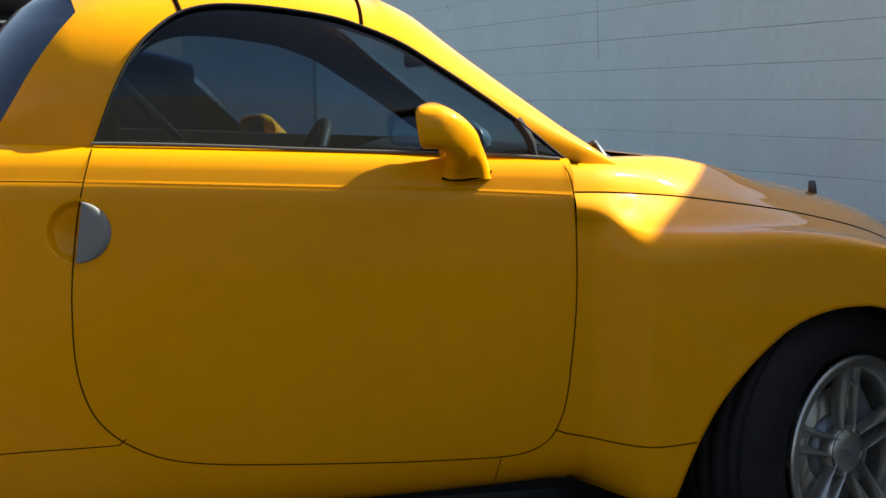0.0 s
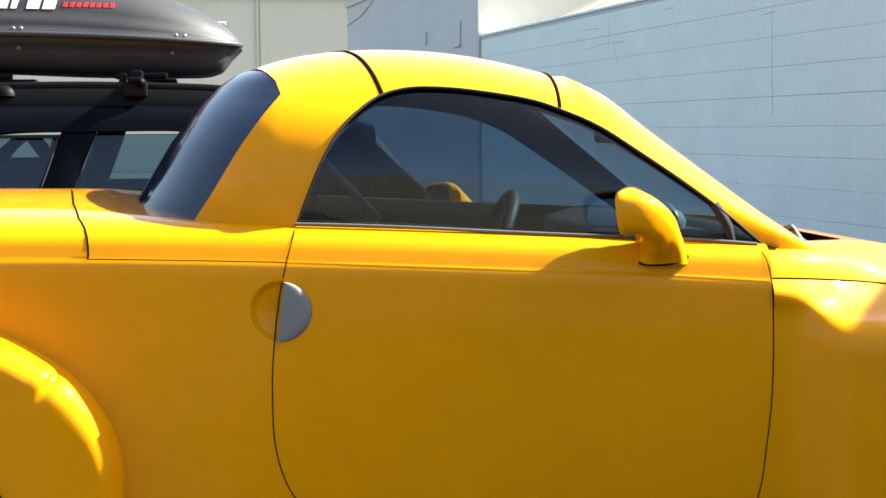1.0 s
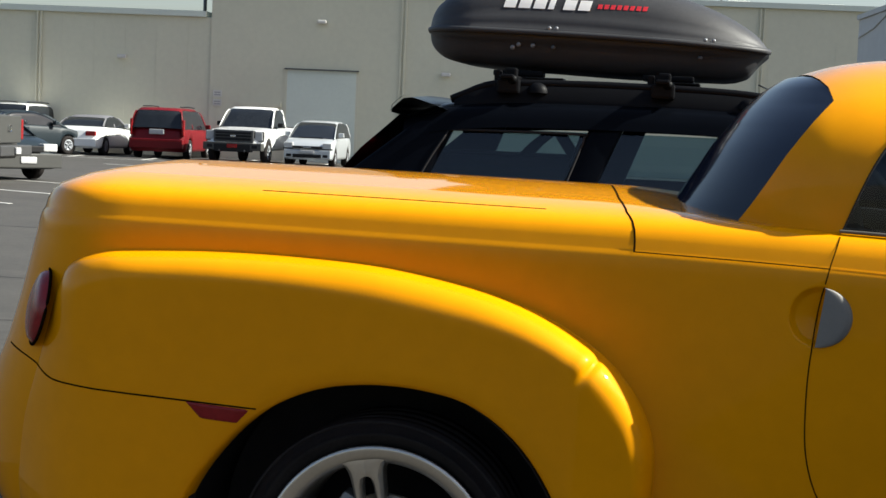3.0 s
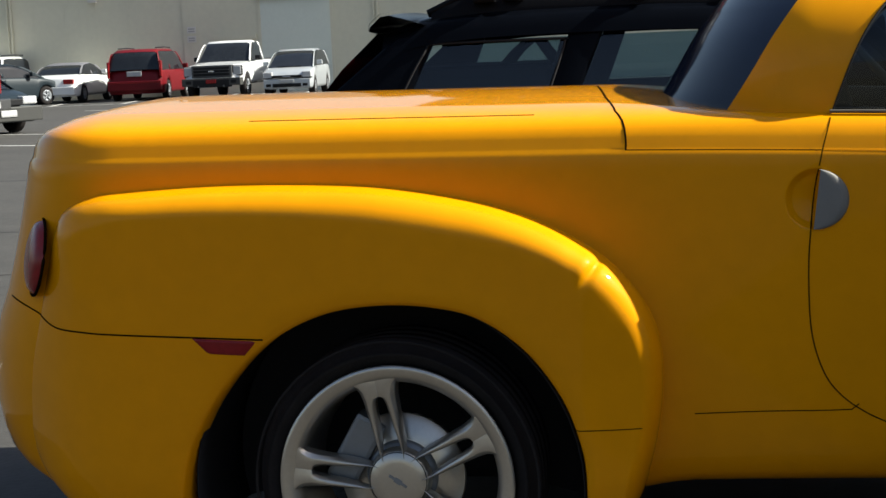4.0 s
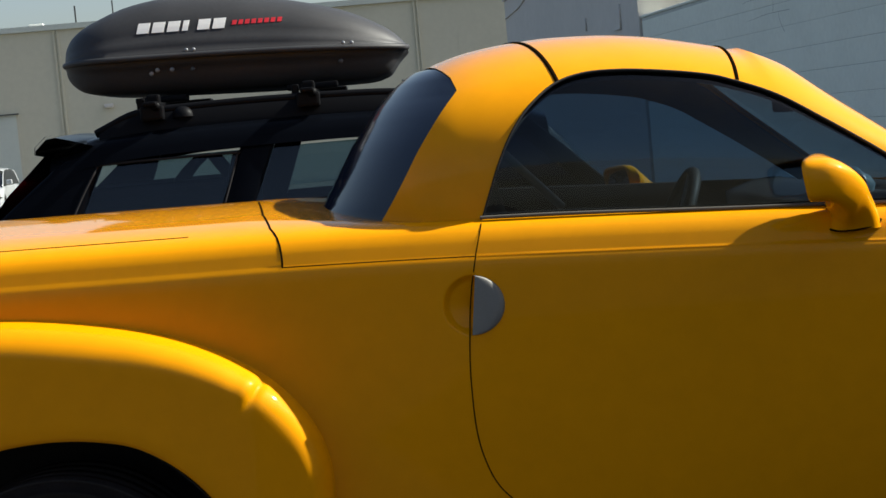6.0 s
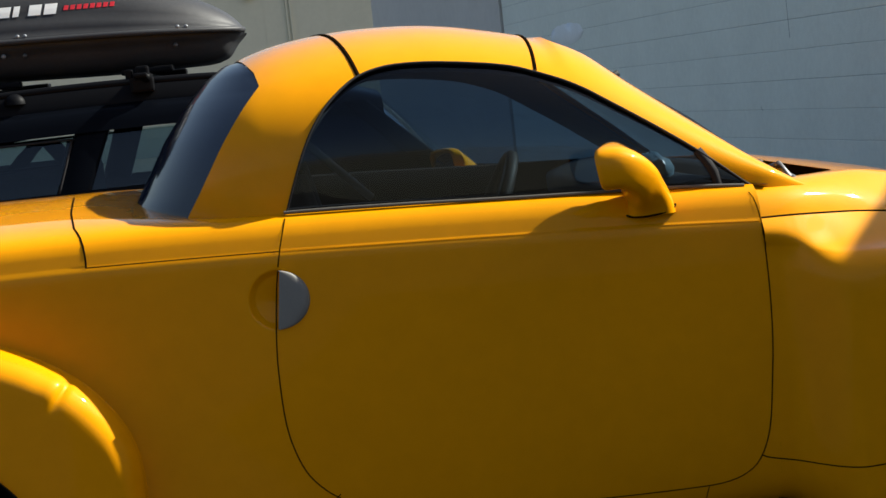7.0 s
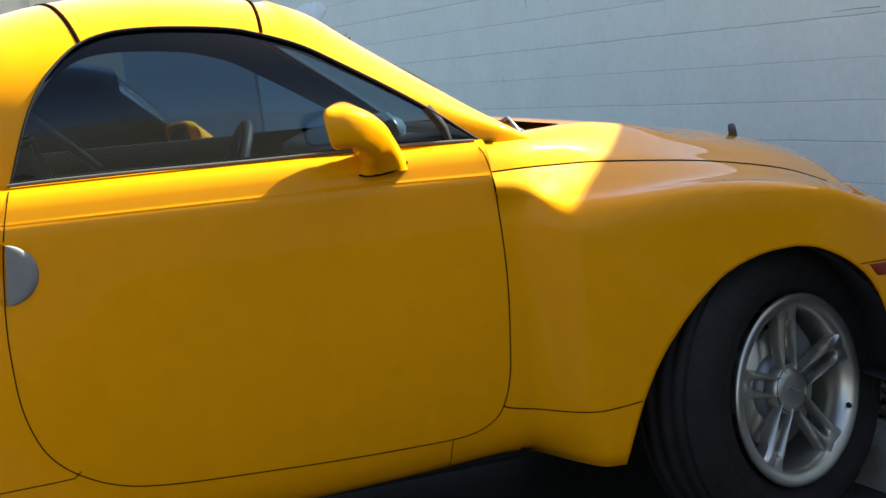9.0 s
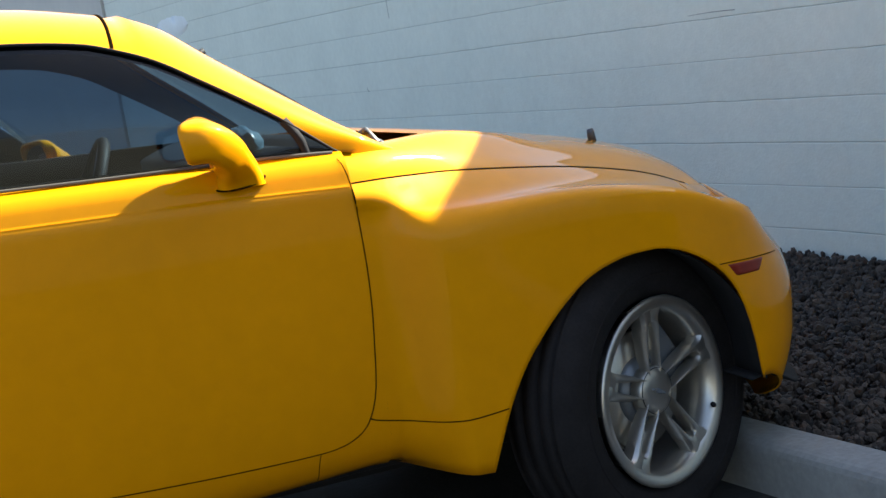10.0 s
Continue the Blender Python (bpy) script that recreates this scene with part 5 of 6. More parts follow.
tube("whip_aerial", [Vector((1.42, -0.10, 1.585)), Vector((1.10, -0.12, 1.70))], 0.004, SATIN, suv)
for xx, zc in ((0.02, 1.607), (1.06, 1.57)):
    rows = [[Vector((xx + 0.055 * math.sin(a) * math.cos(q), -0.715 + 0.045 * math.sin(a) * math.sin(q), zc + 0.048 * math.cos(a))) for q in np.linspace(0, 2 * math.pi, 16, endpoint=False)] for a in np.linspace(0.01, math.pi / 2, 7).tolist()]
    sheet("rail_end_cap", rows, SATINBLACK, suv, wrap_v=True)

# roof box
rbox = thing("roof_box", "black plastic roof cargo box strapped on the black car", "roof box", at=(-0.169, 3.16, 0.11))
rbox.scale = (0.936, 0.936, 0.936)
BX0, BX1, BW = -0.605, 1.105, 0.45


def box_half(x):
    e0, e1 = (x - BX0) / 0.30, (BX1 - x) / 0.55
    k = min(max(min(e0, 1), 0), 1), min(max(min(e1, 1), 0), 1)
    return BW * (1 - (1 - k[0]) ** 2.4) ** (1 / 2.4) * (0.45 + 0.55 * (1 - (1 - k[1]) ** 2) ** 0.5)


box_rim = curve([BX0, 0.2, BX1], [1.885, 1.868, 1.828])
box_lid = curve([BX0, -0.58, -0.52, -0.40, -0.22, -0.05, 0.22, 0.50, 0.78, 0.95, 1.05, BX1], [1.905, 1.980, 2.045, 2.105, 2.165, 2.186, 2.174, 2.128, 2.053, 1.975, 1.905, 1.840])
box_low = curve([BX0, -0.56, -0.47, -0.33, 0.0, 0.5, 0.90, 1.00, 1.06, BX1], [1.845, 1.790, 1.735, 1.715, 1.700, 1.682, 1.680, 1.705, 1.775, 1.815])
lid, tub = [], []
for x in list(np.linspace(BX0, BX0 + 0.12, 9)) + list(np.linspace(BX0 + 0.16, BX1 - 0.16, 26)) + list(np.linspace(BX1 - 0.12, BX1, 9)):
    w, zr, zl, zb = box_half(x), box_rim(x), box_lid(x), box_low(x)
    H = zl - zr
    lid.append([Vector((x, -w * c, zr + H * h)) for c, h in ((1.0, 0.0), (1.0, 0.06), (0.985, 0.07), (0.975, 0.16), (0.955, 0.27), (0.935, 0.30), (0.915, 0.42), (0.86, 0.60), (0.77, 0.76), (0.66, 0.87), (0.5, 0.95), (0.25, 0.99), (0, 1.0))])
    Lh = zr - zb
    tub.append([Vector((x, -w * c, zr - Lh * h)) for c, h in ((1.0, 0.0), (0.975, 0.02), (0.96, 0.10), (0.955, 0.22), (0.93, 0.25), (0.90, 0.45), (0.86, 0.70), (0.79, 0.90), (0.70, 0.98), (0.4, 1.0), (0, 1.0))])
lid = [[Vector((r[0].x, 0, p.z)) for p in r] if i in (0, len(lid) - 1) else r for i, r in enumerate(lid)]
sheet("lid", lid, BOXBLACK, rbox, "black ribbed lid", mirror=True)
sheet("tub", tub, BOXBLACK, rbox, mirror=True)
tube("rim_band", [Vector((x, -box_half(x) * 1.004, box_rim(x))) for x in np.linspace(BX0 + 0.002, BX1 - 0.002, 70)], 0.015, BOXBLACK, rbox, n=8)


def box_side(x, h):
    """A point on the near side of the lid, h up from the rim."""
    cs, hs = [1.0, 0.975, 0.955, 0.935, 0.915, 0.86, 0.77, 0.66], [0.0, 0.16, 0.27, 0.30, 0.42, 0.60, 0.76, 0.87]
    q = (h - box_rim(x)) / (box_lid(x) - box_rim(x))
    return Vector((x, -box_half(x) * float(np.interp(q, hs, cs)), h))


def slab_on_box(name, x0, x1, z0, z1, lean, mat, n=3):
    rows = []
    for u in np.linspace(0, 1, n).tolist():
        z = z0 + (z1 - z0) * u
        rows.append([box_side(x + lean * (z - z0), z - 0.018 * (x + 0.18)) + Vector((0, -0.0022, 0.0005)) for x in np.linspace(x0, x1, 5)])
    ob = sheet(name, rows, mat, rbox)
    s0 = ob.modifiers.new("thickness", "SOLIDIFY")
    s0.thickness = 0.002
    for f in ob.data.polygons:
        f.use_smooth = False
    return ob


for k in range(6):
    slab_on_box("white_mark", -0.185 + k * 0.073, -0.185 + k * 0.073 + (0.058 if k != 3 else 0.028), 1.995, 2.045, 0.25, WHITE)
for k in range(8):
    slab_on_box("red_mark", 0.275 + k * 0.031, 0.275 + k * 0.031 + 0.021, 2.008, 2.030, 0.25, REDINK, 2)
for xx, dz in ((0.05, 0.05), (0.085, 0.05), (0.80, 0.045), (0.84, 0.045)):
    p = box_side(xx, box_rim(xx) + dz * 0.5)
    lathe("rivet", [(0, 0.004), (0.008, 0.003), (0.010, 0)], SATIN, rbox, n=10, m=Matrix.Translation(p + Vector((0, -0.003, 0))))
for xx, zz in ((-0.13, 1.80), (-0.10, 1.815), (-0.03, 1.812), (0.07, 1.805), (0.78, 1.78)):
    lathe("lock", [(0, 0.006), (0.010, 0.005), (0.012, 0)], SATIN if xx < 0 else DARKMETAL, rbox, n=12, m=Matrix.Translation((xx, -box_half(xx) * 0.935, zz)))
for xx in (-0.26, 0.42):
    for sgn in (-1, 1):
        c = thing("rack_clamp", "black clamp holding the roof box on the rail", "clamp", "roof box clamps", at=(0, 3.2, -0.022))
        box("foot", xx - 0.05, xx + 0.05, sgn * 0.70 - 0.04, sgn * 0.70 + 0.04, 1.60, 1.665, SATINBLACK, c, bevel=0.012)
        box("tower", xx - 0.028, xx + 0.028, sgn * 0.62 - 0.05, sgn * 0.66 + 0.05, 1.66, 1.715, SATINBLACK, c, bevel=0.01)
        box("post", xx - 0.075, xx - 0.045, sgn * 0.62 - 0.03, sgn * 0.62 + 0.03, 1.655, 1.705, SATINBLACK, c, bevel=0.006)
        box("wing", xx - 0.11, xx + 0.12, sgn * 0.42 - 0.05, sgn * 0.42 + 0.05, 1.685, 1.712, SATINBLACK, c, bevel=0.008)
        lathe("knob", [(0, 0.03), (0.02, 0.028), (0.022, 0)], SATINBLACK, c, n=12, m=Matrix.Translation((xx + 0.02, -0.72, 1.66)))
    cb = box("cross_bar", xx - 0.03, xx + 0.03, -0.78, 0.78, 1.662, 1.682, SATINBLACK, None, bevel=0.008, m=Matrix.Translation((0, 3.2, -0.022)))
    tagged(cb, "black roof rack cross bar", "roof bar", "roof bars")


# ---- cars parked across the lot ----
def far_wheel(parent, x, y, r, w, out):
    Mw = pose(x, y, r, 0, 0, 0 if out > 0 else 180)
    t = lathe("tyre", [(r * 0.60, w * 0.42), (r * 0.66, w * 0.5), (r * 0.94, w * 0.48), (r, w * 0.36), (r, -w * 0.36), (r * 0.94, -w * 0.48), (r * 0.6, -w * 0.48)], TYRE, parent, n=28, m=Mw)
    rim = lathe("rim", [(0.0, w * 0.36), (r * 0.16, w * 0.36), (r * 0.22, w * 0.26), (r * 0.45, w * 0.30), (r * 0.60, w * 0.46), (r * 0.61, w * 0.40)], SATIN, t, n=24, m=Mw)
    for k in range(5):
        a = k * 1.2566 + 0.3
        tube("spoke", [Mw @ Vector((r * 0.12 * math.cos(a), -w * 0.36, r * 0.12 * math.sin(a))), Mw @ Vector((r * 0.56 * math.cos(a), -w * 0.42, r * 0.56 * math.sin(a)))], r * 0.055, SATIN, rim, n=6)


def far_car(name, label, at, turn, paint, L, Wd, belt_pts, roof_pts, wheel_x, wheel_r, front=(), rear=(), cab_in=0.10, rack=False, soft_top=None, clr=0.24):
    """A parked car: x runs to its nose. belt_pts: the top line of the lower body; roof_pts: the cabin's line, from the tail to the nose."""
    car = thing(name, label, "car", "parked cars", at, turn)
    h = Wd / 2
    bz = curve([p[0] for p in belt_pts], [p[1] for p in belt_pts])
    x0, x1 = belt_pts[0][0], belt_pts[-1][0]
    rows = []
    for x in np.linspace(x0, x1, 40).tolist():
        e = min((x - x0) / 0.35, (x1 - x) / 0.5, 1)
        k = 0.70 + 0.30 * math.sqrt(max(1 - (1 - max(e, 0)) ** 2, 0))
        top = bz(x)
        lift = 0.0
        for wx in wheel_x:
            d = abs(x - wx)
            if d < wheel_r * 1.13:
                lift = max(lift, math.sqrt((wheel_r * 1.13) ** 2 - d * d) + wheel_r - clr)
        b = clr + lift
        tuck = 0.16 * max(1 - (x - x0) / 0.5, 0) ** 2 - 0.16 * max(1 - (x1 - x) / 0.5, 0) ** 2
        rows.append([Vector((x + tuck * (max(f - 0.45, 0) + 0.5 * max(0.3 - f, 0)), -h * k * w, b + (top - b) * f)) for w, f in ((0.90, 0), (0.97, 0.03), (0.99, 0.15), (1.0, 0.4), (0.995, 0.62), (0.97, 0.85), (0.93, 0.95), (0.86, 1.0), (0.5, 1.02), (0, 1.025))])
    rows = [[Vector((p.x, 0, p.z)) for p in rows[0]]] + rows + [[Vector((p.x, 0, p.z)) for p in rows[-1]]]
    sheet("body", rows, paint, car, mirror=True)
    box("underside", x0 + 0.2, x1 - 0.2, -h * 0.70, h * 0.70, clr + 0.02, 0.66, RUBBER, car)
    # cabin
    rz = curve([p[0] for p in roof_pts], [p[1] for p in roof_pts])
    r0, r1 = roof_pts[0][0], roof_pts[-1][0]
    flat = max(p[1] for p in roof_pts)
    xs = np.linspace(r0, r1, 34).tolist()
    cab = []
    for x in xs:
        zb, zt = bz(x) - 0.02, max(rz(x), bz(x) - 0.02)
        lean = cab_in * (zt - zb) / max(flat - bz((r0 + r1) / 2), 0.1)
        cab.append([Vector((x, -(h * 0.92 - lean * q - 0.35 * h * max(q - 0.86, 0) / 0.14 * 0.4), zb + (zt - zb) * q)) for q in (0, 0.3, 0.6, 0.8, 0.9, 0.96, 1.0)] + [Vector((x, -h * 0.3, zt + 0.01)), Vector((x, 0, zt + 0.012))])
    sheet("window_band", cab, FARGLASS, car, "dark car windows", mirror=True)
    top_mat = soft_top or paint
    sel = [i for i, x in enumerate(xs) if rz(x) > flat - 0.10]
    i0, i1 = sel[0], sel[-1]
    rows = [[p + Vector((0, -0.006 * (1 if p.y < -0.01 else 0), 0.008)) for p in cab[i][4:]] for i in range(i0, i1 + 1)]
    sheet("roof", rows, top_mat, car, mirror=True)
    spots = [i0, i1] + ([int(i0 + (i1 - i0) * 0.5)] if i1 - i0 > 8 else [])
    for n_, i in enumerate(spots):
        base = 0 if i == i0 else (len(xs) - 1 if i == i1 else i)
        for sgn in (-1, 1):
            rows = []
            for q in range(6):
                f = q / 5
                xx = xs[base] + (xs[i] - xs[base]) * f
                k = min(range(len(xs)), key=lambda m_: abs(xs[m_] - xx))
                wd = 0.10 if n_ < 2 else 0.06
                zt = cab[k][4].z if n_ == 2 else max(rz(xx), bz(xx)) - 0.01
                zb = bz(xx)
                z = zb + (cab[i][4].z - zb) * f if n_ == 2 else min(zt, zb + (flat - zb) * f + 0.02)
                y = abs(cab[k][0].y) + (abs(cab[i][4].y) - abs(cab[i][0].y)) * f
                rows.append([Vector((xx - wd, sgn * (y + 0.008), z)), Vector((xx + wd, sgn * (y + 0.008), z))])
            sheet("pillar", rows, top_mat, car, thick=0.01)
    for wx in wheel_x:
        for sgn in (1, -1):
            far_wheel(car, wx, -sgn * (h - 0.11), wheel_r, 0.22, sgn)
    for nm, mat, bx in front:
        for sgn in (-1, 1):
            xa, xb, ya, yb, za, zb = bx
            box(nm, xa, xb, min(sgn * ya, sgn * yb), max(sgn * ya, sgn * yb), za, zb, mat, car, bevel=0.03)
    for nm, mat, bx in rear:
        xa, xb, ya, yb, za, zb = bx
        box(nm, xa, xb, ya, yb, za, zb, mat, car, bevel=0.025)
    for sgn in (-1, 1):
        mx = r1 - 0.55
        box("door_mirror", mx - 0.06, mx + 0.08, min(sgn * (h - 0.02), sgn * (h + 0.16)), max(sgn * (h - 0.02), sgn * (h + 0.16)), bz(mx) + 0.02, bz(mx) + 0.17, BLACK if paint in (WHITECAR, SILVERCAR) and wheel_r > 0.36 else paint, car, bevel=0.03)
    if rack:
        for sgn in (-1, 1):
            tube("roof_rack", [Vector((r0 + 0.6, sgn * h * 0.66, flat + 0.05)), Vector(((r0 + r1) / 2, sgn * h * 0.66, flat + 0.07)), Vector((r1 - 1.1, sgn * h * 0.66, flat + 0.05))], 0.02, BLACK, car)
    return car


REDCAR = material("red_car_paint", (0.125, 0.005, 0.008), 0.45, coat=0.3, spec=0.15, vary=0.05, scale=3)
WHITECAR = material("white_car_paint", (0.66, 0.66, 0.65), 0.35, coat=0.8, vary=0.03, scale=3)
SILVERCAR = material("silver_car_paint", (0.44, 0.46, 0.475), 0.35, metal=0.3, coat=0.8, vary=0.03, scale=3)
GREYCAR = material("grey_car_paint", (0.050, 0.050, 0.047), 0.5, coat=0.15, spec=0.2, vary=0.05, scale=3)
GREENCAR = material("blue_grey_car_paint", (0.014, 0.021, 0.026), 0.45, coat=0.15, spec=0.2, vary=0.05, scale=3)
CLOTH = material("grey_cloth_top", (0.11, 0.11, 0.12), 0.85, vary=0.1, scale=10, bump=0.2, bump_scale=90)
PLATE = material("licence_plate", (0.38, 0.38, 0.38), 0.5, vary=0.15, scale=30)

# red minivan, tail towards us
far_car("minivan", "dark red minivan parked beside the warehouse", (-19.85, 52.2, 0), 97, REDCAR, 5.0, 1.98,
        [(-2.45, 0.95), (-2.3, 1.05), (0.9, 1.05), (1.5, 1.02), (2.2, 0.85), (2.5, 0.65)],
        [(-2.42, 1.06), (-2.30, 1.45), (-2.12, 1.70), (-1.8, 1.755), (0.2, 1.75), (0.7, 1.66), (1.6, 1.05)], (-1.45, 1.55), 0.34,
        rear=(("tail_lamp", REDLENS, (-2.44, -2.24, -0.95, -0.87, 0.80, 1.36)), ("tail_lamp", REDLENS, (-2.44, -2.24, 0.87, 0.95, 0.80, 1.36)), ("bumper", REDCAR, (-2.56, -2.30, -0.93, 0.93, 0.36, 0.68)), ("number_plate", PLATE, (-2.475, -2.44, -0.26, 0.26, 0.84, 1.02)), ("bumper_trim", REDLENS, (-2.57, -2.54, -0.85, 0.85, 0.61, 0.63))), rack=True)

# white pickup, nose towards us
far_car("pickup_truck", "white full size pickup with a black grille", (-16.2, 50.4, 0), -88, WHITECAR, 5.6, 2.0,
        [(-2.9, 1.22), (-0.75, 1.25), (-0.5, 1.25), (0.95, 1.22), (1.7, 1.16), (2.45, 1.08), (2.7, 0.86)],
        [(-0.62, 1.26), (-0.50, 1.70), (-0.38, 1.88), (-0.1, 1.915), (0.30, 1.90), (0.55, 1.80), (1.22, 1.22)], (-1.75, 1.85), 0.40, clr=0.46,
        front=(("headlamp", PLATE, (2.42, 2.62, 0.70, 0.97, 0.78, 1.08)), ("headlamp_bezel", BLACK, (2.40, 2.605, 0.675, 0.985, 0.76, 1.095)), ("fog_lamp", BLACK, (2.70, 2.868, 0.66, 0.86, 0.52, 0.64)), ("tow_hook", DARKMETAL, (2.80, 2.90, 0.40, 0.46, 0.40, 0.47))),
        # black slab laid on the closed bed stands in for its shaded hollow
        rear=(("grille", DARKMETAL, (2.48, 2.72, -0.68, 0.68, 0.72, 1.12)), ("grille_mesh", BLACK, (2.60, 2.735, -0.62, 0.62, 0.77, 1.07)), ("grille_bar", DARKMETAL, (2.735, 2.750, -0.60, 0.60, 0.86, 0.885)), ("grille_bar", DARKMETAL, (2.735, 2.750, -0.60, 0.60, 0.96, 0.985)), ("badge", CHROME, (2.745, 2.757, -0.10, 0.10, 0.90, 0.945)), ("bumper", GREYCAR, (2.45, 2.86, -0.99, 0.99, 0.45, 0.70)), ("air_dam", BLACK, (2.50, 2.868, -0.62, 0.62, 0.40, 0.66)), ("seat_back", LEATHER, (0.2, 0.3, -0.6, 0.6, 1.2, 1.5)), ("number_plate", REDLENS, (2.868, 2.885, -0.17, 0.17, 0.53, 0.66)), ("tail_lamp", REDLENS, (-2.92, -2.80, -0.99, -0.85, 0.75, 1.15)), ("bed_hollow", BLACK, (-2.75, -0.80, -0.80, 0.80, 1.245, 1.282))))

# silver-white hatchback, nose towards us
far_car("hatchback", "silver white compact hatchback facing the lot", (-13.93, 50.4, 0), -85, SILVERCAR, 4.3, 1.70,
        [(-2.1, 0.95), (-1.9, 1.0), (0.8, 0.98), (1.3, 0.94), (1.9, 0.74), (2.12, 0.55)],
        [(-2.05, 1.0), (-1.9, 1.30), (-1.6, 1.48), (-1.0, 1.535), (-0.2, 1.53), (0.3, 1.44), (1.35, 0.93)], (-1.25, 1.35), 0.30,
        front=(("headlamp", PLATE, (1.78, 2.04, 0.50, 0.80, 0.60, 0.80)), ("fog_lamp", BLACK, (2.0, 2.13, 0.52, 0.70, 0.32, 0.42)), ("lamp_brow", BLACK, (1.80, 2.035, 0.48, 0.82, 0.585, 0.612))),
        rear=(("grille", BLACK, (2.00, 2.125, -0.50, 0.50, 0.60, 0.69)), ("grille_bar", CHROME, (2.10, 2.135, -0.14, 0.14, 0.625, 0.665)), ("wiper", BLACK, (1.22, 1.34, -0.45, 0.40, 0.955, 0.975)), ("lower_grille", BLACK, (2.05, 2.15, -0.48, 0.48, 0.30, 0.42)), ("number_plate", PLATE, (2.12, 2.16, -0.25, 0.25, 0.44, 0.56)), ("bumper", SILVERCAR, (1.9, 2.11, -0.78, 0.78, 0.28, 0.56))))

# white convertible with a grey cloth top, tail towards us
far_car("convertible", "white convertible with a raised grey cloth top", (-22.75, 52.1, 0), 93, WHITECAR, 4.6, 1.78,
        [(-2.25, 0.82), (-2.05, 0.95), (-1.4, 1.0), (0.8, 0.96), (1.3, 0.90), (2.0, 0.76), (2.3, 0.55)],
        [(-1.55, 1.0), (-1.2, 1.22), (-0.7, 1.36), (-0.2, 1.40), (0.3, 1.34), (1.2, 0.92)], (-1.35, 1.40), 0.32, soft_top=CLOTH,
        rear=(("tail_lamp", REDLENS, (-2.24, -2.05, -0.78, -0.42, 0.68, 0.84)), ("tail_lamp", REDLENS, (-2.24, -2.05, 0.42, 0.78, 0.68, 0.84)), ("bumper", WHITECAR, (-2.34, -2.05, -0.84, 0.84, 0.30, 0.58))))

# dark sedan, tail towards us
far_car("sedan", "dark blue grey sedan with red tail lamps", (-24.15, 48.7, 0), 62, GREENCAR, 4.8, 1.80,
        [(-2.35, 0.85), (-2.15, 1.0), (-1.3, 1.02), (0.9, 0.98), (1.4, 0.92), (2.1, 0.74), (2.4, 0.55)],
        [(-1.75, 1.02), (-1.2, 1.30), (-0.7, 1.43), (0.0, 1.45), (0.4, 1.38), (1.35, 0.93)], (-1.4, 1.45), 0.32,
        rear=(("tail_lamp", REDLENS, (-2.32, -2.10, -0.84, -0.52, 0.74, 0.95)), ("tail_lamp", REDLENS, (-2.32, -2.10, 0.52, 0.84, 0.74, 0.95)), ("bumper", GREENCAR, (-2.44, -2.15, -0.86, 0.86, 0.32, 0.62))))

# white wagon with a roof rack, half hidden
far_car("wagon", "white wagon with a silver roof rack", (-26.2, 54.0, 0), 92, WHITECAR, 4.8, 1.85,
        [(-2.35, 0.95), (-2.2, 1.05), (0.9, 1.02), (1.4, 0.98), (2.1, 0.80), (2.4, 0.6)],
        [(-2.3, 1.05), (-2.15, 1.5), (-1.9, 1.68), (-1.0, 1.72), (0.1, 1.70), (0.5, 1.60), (1.4, 0.98)], (-1.4, 1.45), 0.33, rack=True)

# grey pickup close by, tail towards us
far_car("pickup_truck", "grey pickup with a chrome step bumper", (-15.95, 24.4, 0), 188, GREYCAR, 5.6, 1.98,
        [(-2.75, 1.32), (-0.75, 1.30), (-0.5, 1.28), (0.95, 1.22), (1.7, 1.16), (2.45, 1.05), (2.7, 0.8)],
        [(-0.62, 1.28), (-0.50, 1.70), (-0.38, 1.86), (-0.1, 1.89), (0.30, 1.87), (0.55, 1.78), (1.22, 1.22)], (-1.75, 1.85), 0.39, clr=0.50,
        rear=(("tail_lamp", REDLENS, (-2.78, -2.58, -0.985, -0.85, 0.86, 1.26)), ("tail_lamp", REDLENS, (-2.78, -2.58, 0.85, 0.985, 0.86, 1.26)), ("tailgate", GREYCAR, (-2.80, -2.70, -0.78, 0.78, 0.80, 1.33)), ("bumper", DARKMETAL, (-2.96, -2.66, -0.97, 0.97, 0.56, 0.76)), ("badge", CHROME, (-2.815, -2.798, -0.10, 0.10, 1.02, 1.14)), ("number_plate", PLATE, (-2.995, -2.975, -0.16, 0.16, 0.60, 0.73))))

# blue grey sedan behind it, nose towards the lane
far_car("sedan", "weathered blue grey sedan with a dark bumper", (-15.82, 28.2, 0), -30, GREENCAR, 4.6, 1.76,
        [(-2.3, 0.85), (-2.1, 0.98), (-1.3, 1.0), (0.9, 0.94), (1.4, 0.90), (2.05, 0.74), (2.3, 0.55)],
        [(-1.75, 1.0), (-1.2, 1.28), (-0.7, 1.40), (0.0, 1.42), (0.4, 1.36), (1.35, 0.92)], (-1.35, 1.40), 0.31,
        front=(("headlamp", PLATE, (2.0, 2.22, 0.45, 0.80, 0.60, 0.76)), ("fog_lamp", PLATE, (2.2, 2.33, 0.55, 0.72, 0.32, 0.44))),
        rear=(("grille", BLACK, (2.15, 2.30, -0.40, 0.40, 0.58, 0.72)), ("bumper", GREYCAR, (2.1, 2.34, -0.84, 0.84, 0.26, 0.56)), ("number_plate", PLATE, (2.335, 2.355, -0.2, 0.2, 0.36, 0.5))))

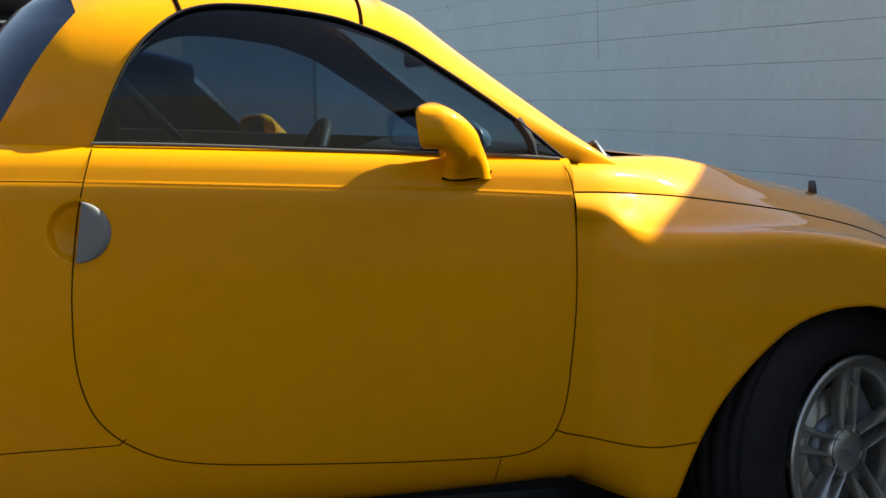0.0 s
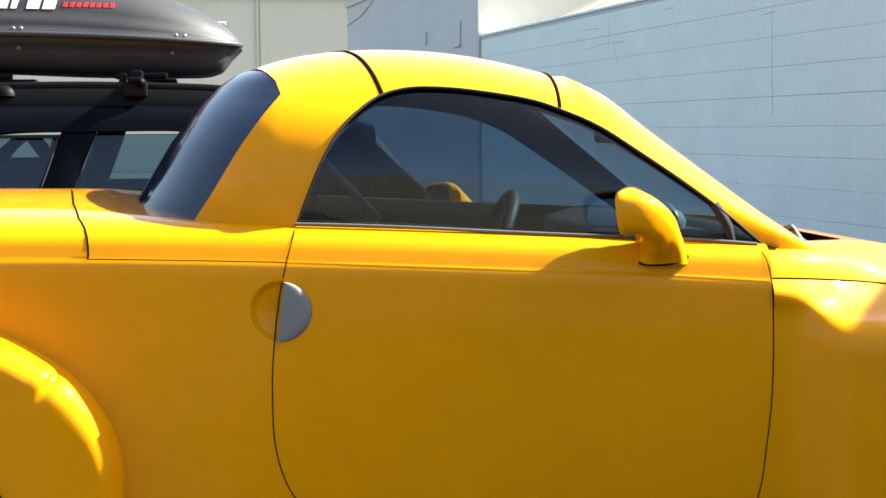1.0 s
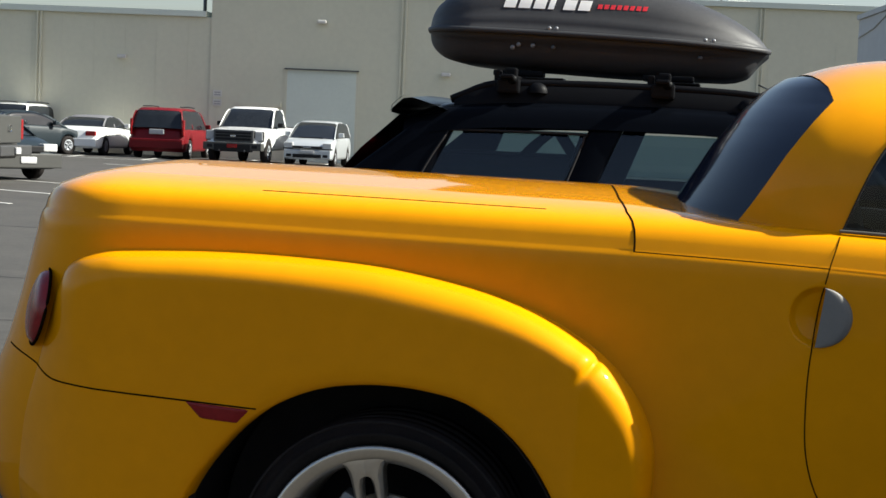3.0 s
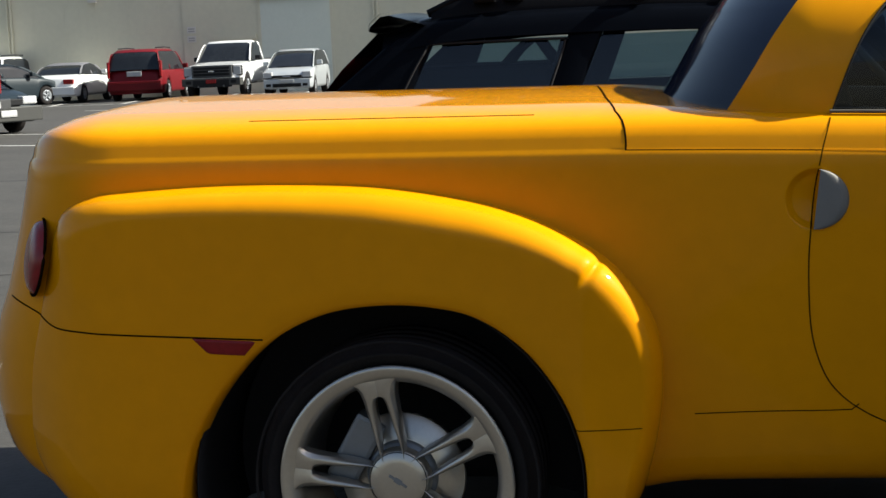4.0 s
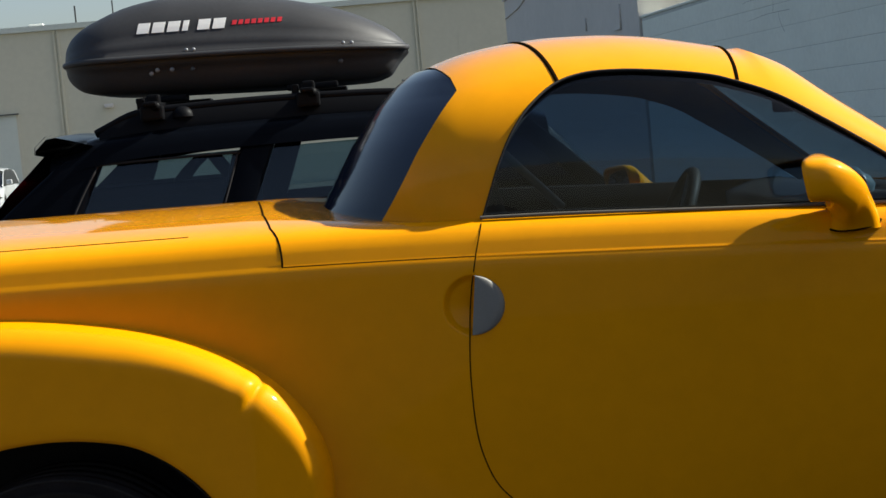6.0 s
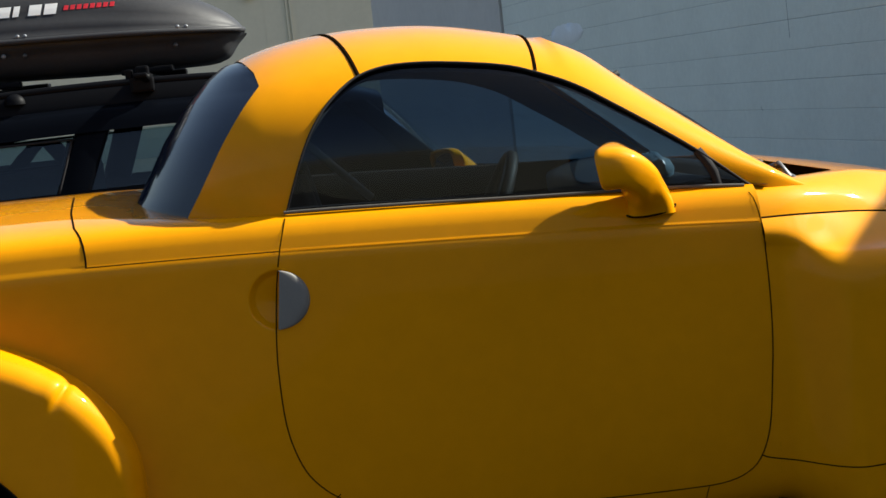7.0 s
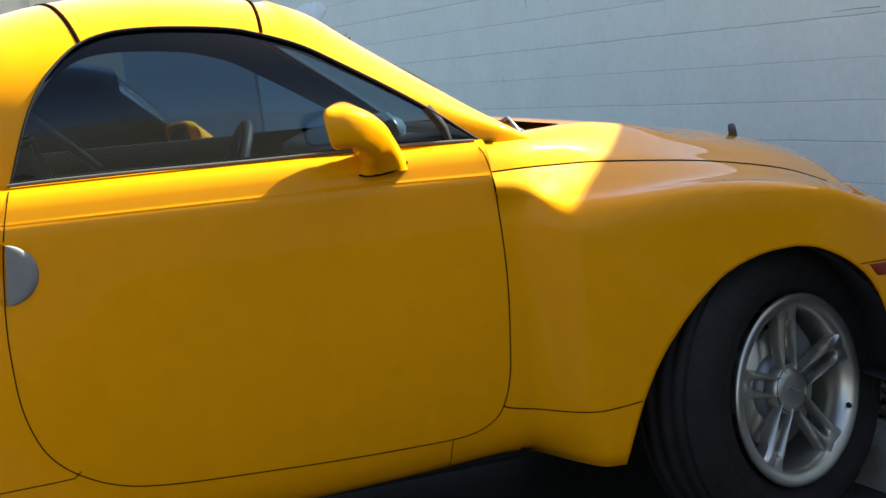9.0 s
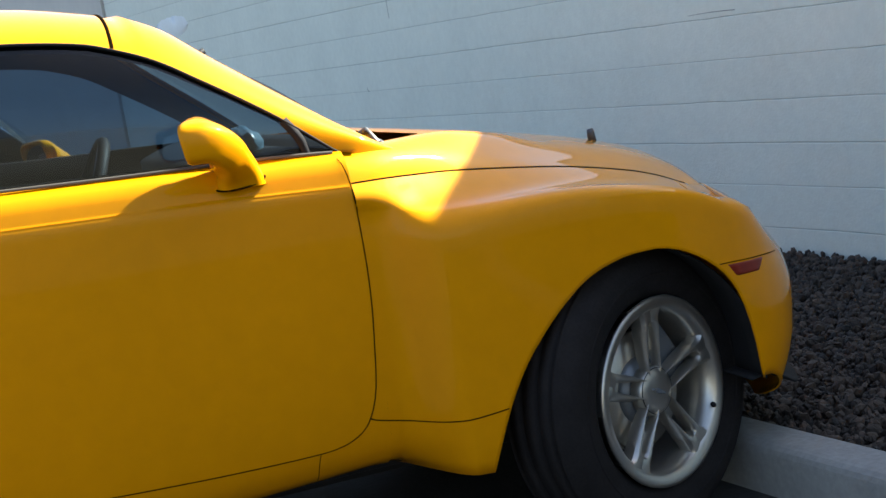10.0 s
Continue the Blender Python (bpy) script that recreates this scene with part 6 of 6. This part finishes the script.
# ---- courses of the block wall ----
PITCH, FIRST = 0.2025, 0.2235
JOINT = random.Random(11)
STEPS = [-9.0, -6.0] + list(np.arange(-4.0, 7.0, 0.16)) + [8.0, 10.0, 12.0]
joint_rows = {k: [JOINT.uniform(-0.0017, 0.0017) for _ in STEPS] for k in range(-2, 20)}


def course(k, a, b, top, host):
    """One course of blocks: a thin coat of paint whose edges waver along the joints."""
    g0, g1 = (0.0012 + 0.0014 * ((i * 0.618) % 1.0) for i in (k, k + 1))     # some joints are filled with paint
    z0, z1 = FIRST + (k - 1) * PITCH + g0, FIRST + k * PITCH - g1
    if z1 < 0.05 or z0 > top - 0.05:
        return
    ys = [a] + [y for y in STEPS if a + 0.05 < y < b - 0.05] + [b]
    rows = []
    for y in ys:
        lo, hi = (float(np.interp(y, STEPS, joint_rows[q])) for q in (k - 1, k))
        za, zb = max(z0 + lo, 0.0), min(z1 + hi, top)
        rows.append([WALL @ Vector((x, y, z)) for x, z in ((0.012, za), (0.0095, za + 0.0006), (0.0085, za + 0.003), (0.0085, zb - 0.003), (0.0095, zb - 0.0006), (0.012, zb))])
    ob = sheet("block_course", rows, BLOCK, host)
    ob.data.polygons.foreach_set("use_smooth", [False] * len(ob.data.polygons))


for k in range(-1, 19):
    course(k, -9.0, LOW_END, LOW_TOP, wall_low)
CRACK = material("wall_crack", (0.16, 0.17, 0.165), 0.9, vary=0.3, scale=30, spec=0.1)
for line in (((6.35, 2.26), (6.342, 2.10), (6.345, 1.93), (6.338, 1.72), (6.332, 1.52)), ((8.44, 2.374), (8.3, 2.377), (8.16, 2.376)), ((6.55, 2.203), (6.42, 2.209), (6.30, 2.212)), ((9.58, 2.185), (9.55, 2.10), (9.50, 2.05), (9.46, 2.0)), ((9.70, 2.41), (9.73, 2.35), (9.69, 2.28), (9.71, 2.19)), ((10.45, 2.155), (10.2, 2.165), (9.9, 2.18), (9.3, 2.175)), ((10.54, 2.327), (10.3, 2.335), (10.0, 2.33)), ((6.92, 1.06), (6.93, 1.045), (6.90, 1.03)), ((2.7, 1.262), (2.5, 1.266), (2.3, 1.263))):
    ck = tube("wall_crack", [WALL @ Vector((0.0086, y, z)) for y, z in spline(line, 16)], [0.0009 + 0.0017 * abs(math.sin(3.1 * q)) for q in range(16)], CRACK, None, n=5)
    tagged(ck, "thin dark crack in the painted block wall", "crack", "wall cracks", "structure")
FRESH = material("fresh_white_paint", (0.86, 0.88, 0.86), 0.7, vary=0.06, scale=4, bump=0.2, bump_scale=60)
rows = []
rp = random.Random(5)
for i in range(13):
    y = 11.05 + 1.15 * i / 12
    e = 0.5 * math.sin(math.pi * i / 12) ** 0.4
    rows.append([WALL @ Vector((x, y, 1.82 + h)) for x, h in ((0.0084, -0.2 * e), (0.0062, -0.19 * e), (0.0055, 0.0), (0.0062, 0.2 * e + rp.uniform(-0.01, 0.01)), (0.0084, 0.215 * e + rp.uniform(-0.01, 0.01)))])
pp = sheet("paint_patch", rows, FRESH, None)
tagged(pp, "patch of fresh white paint on the block wall", "paint patch", kind="structure")
# ---- END OF BUILD ----
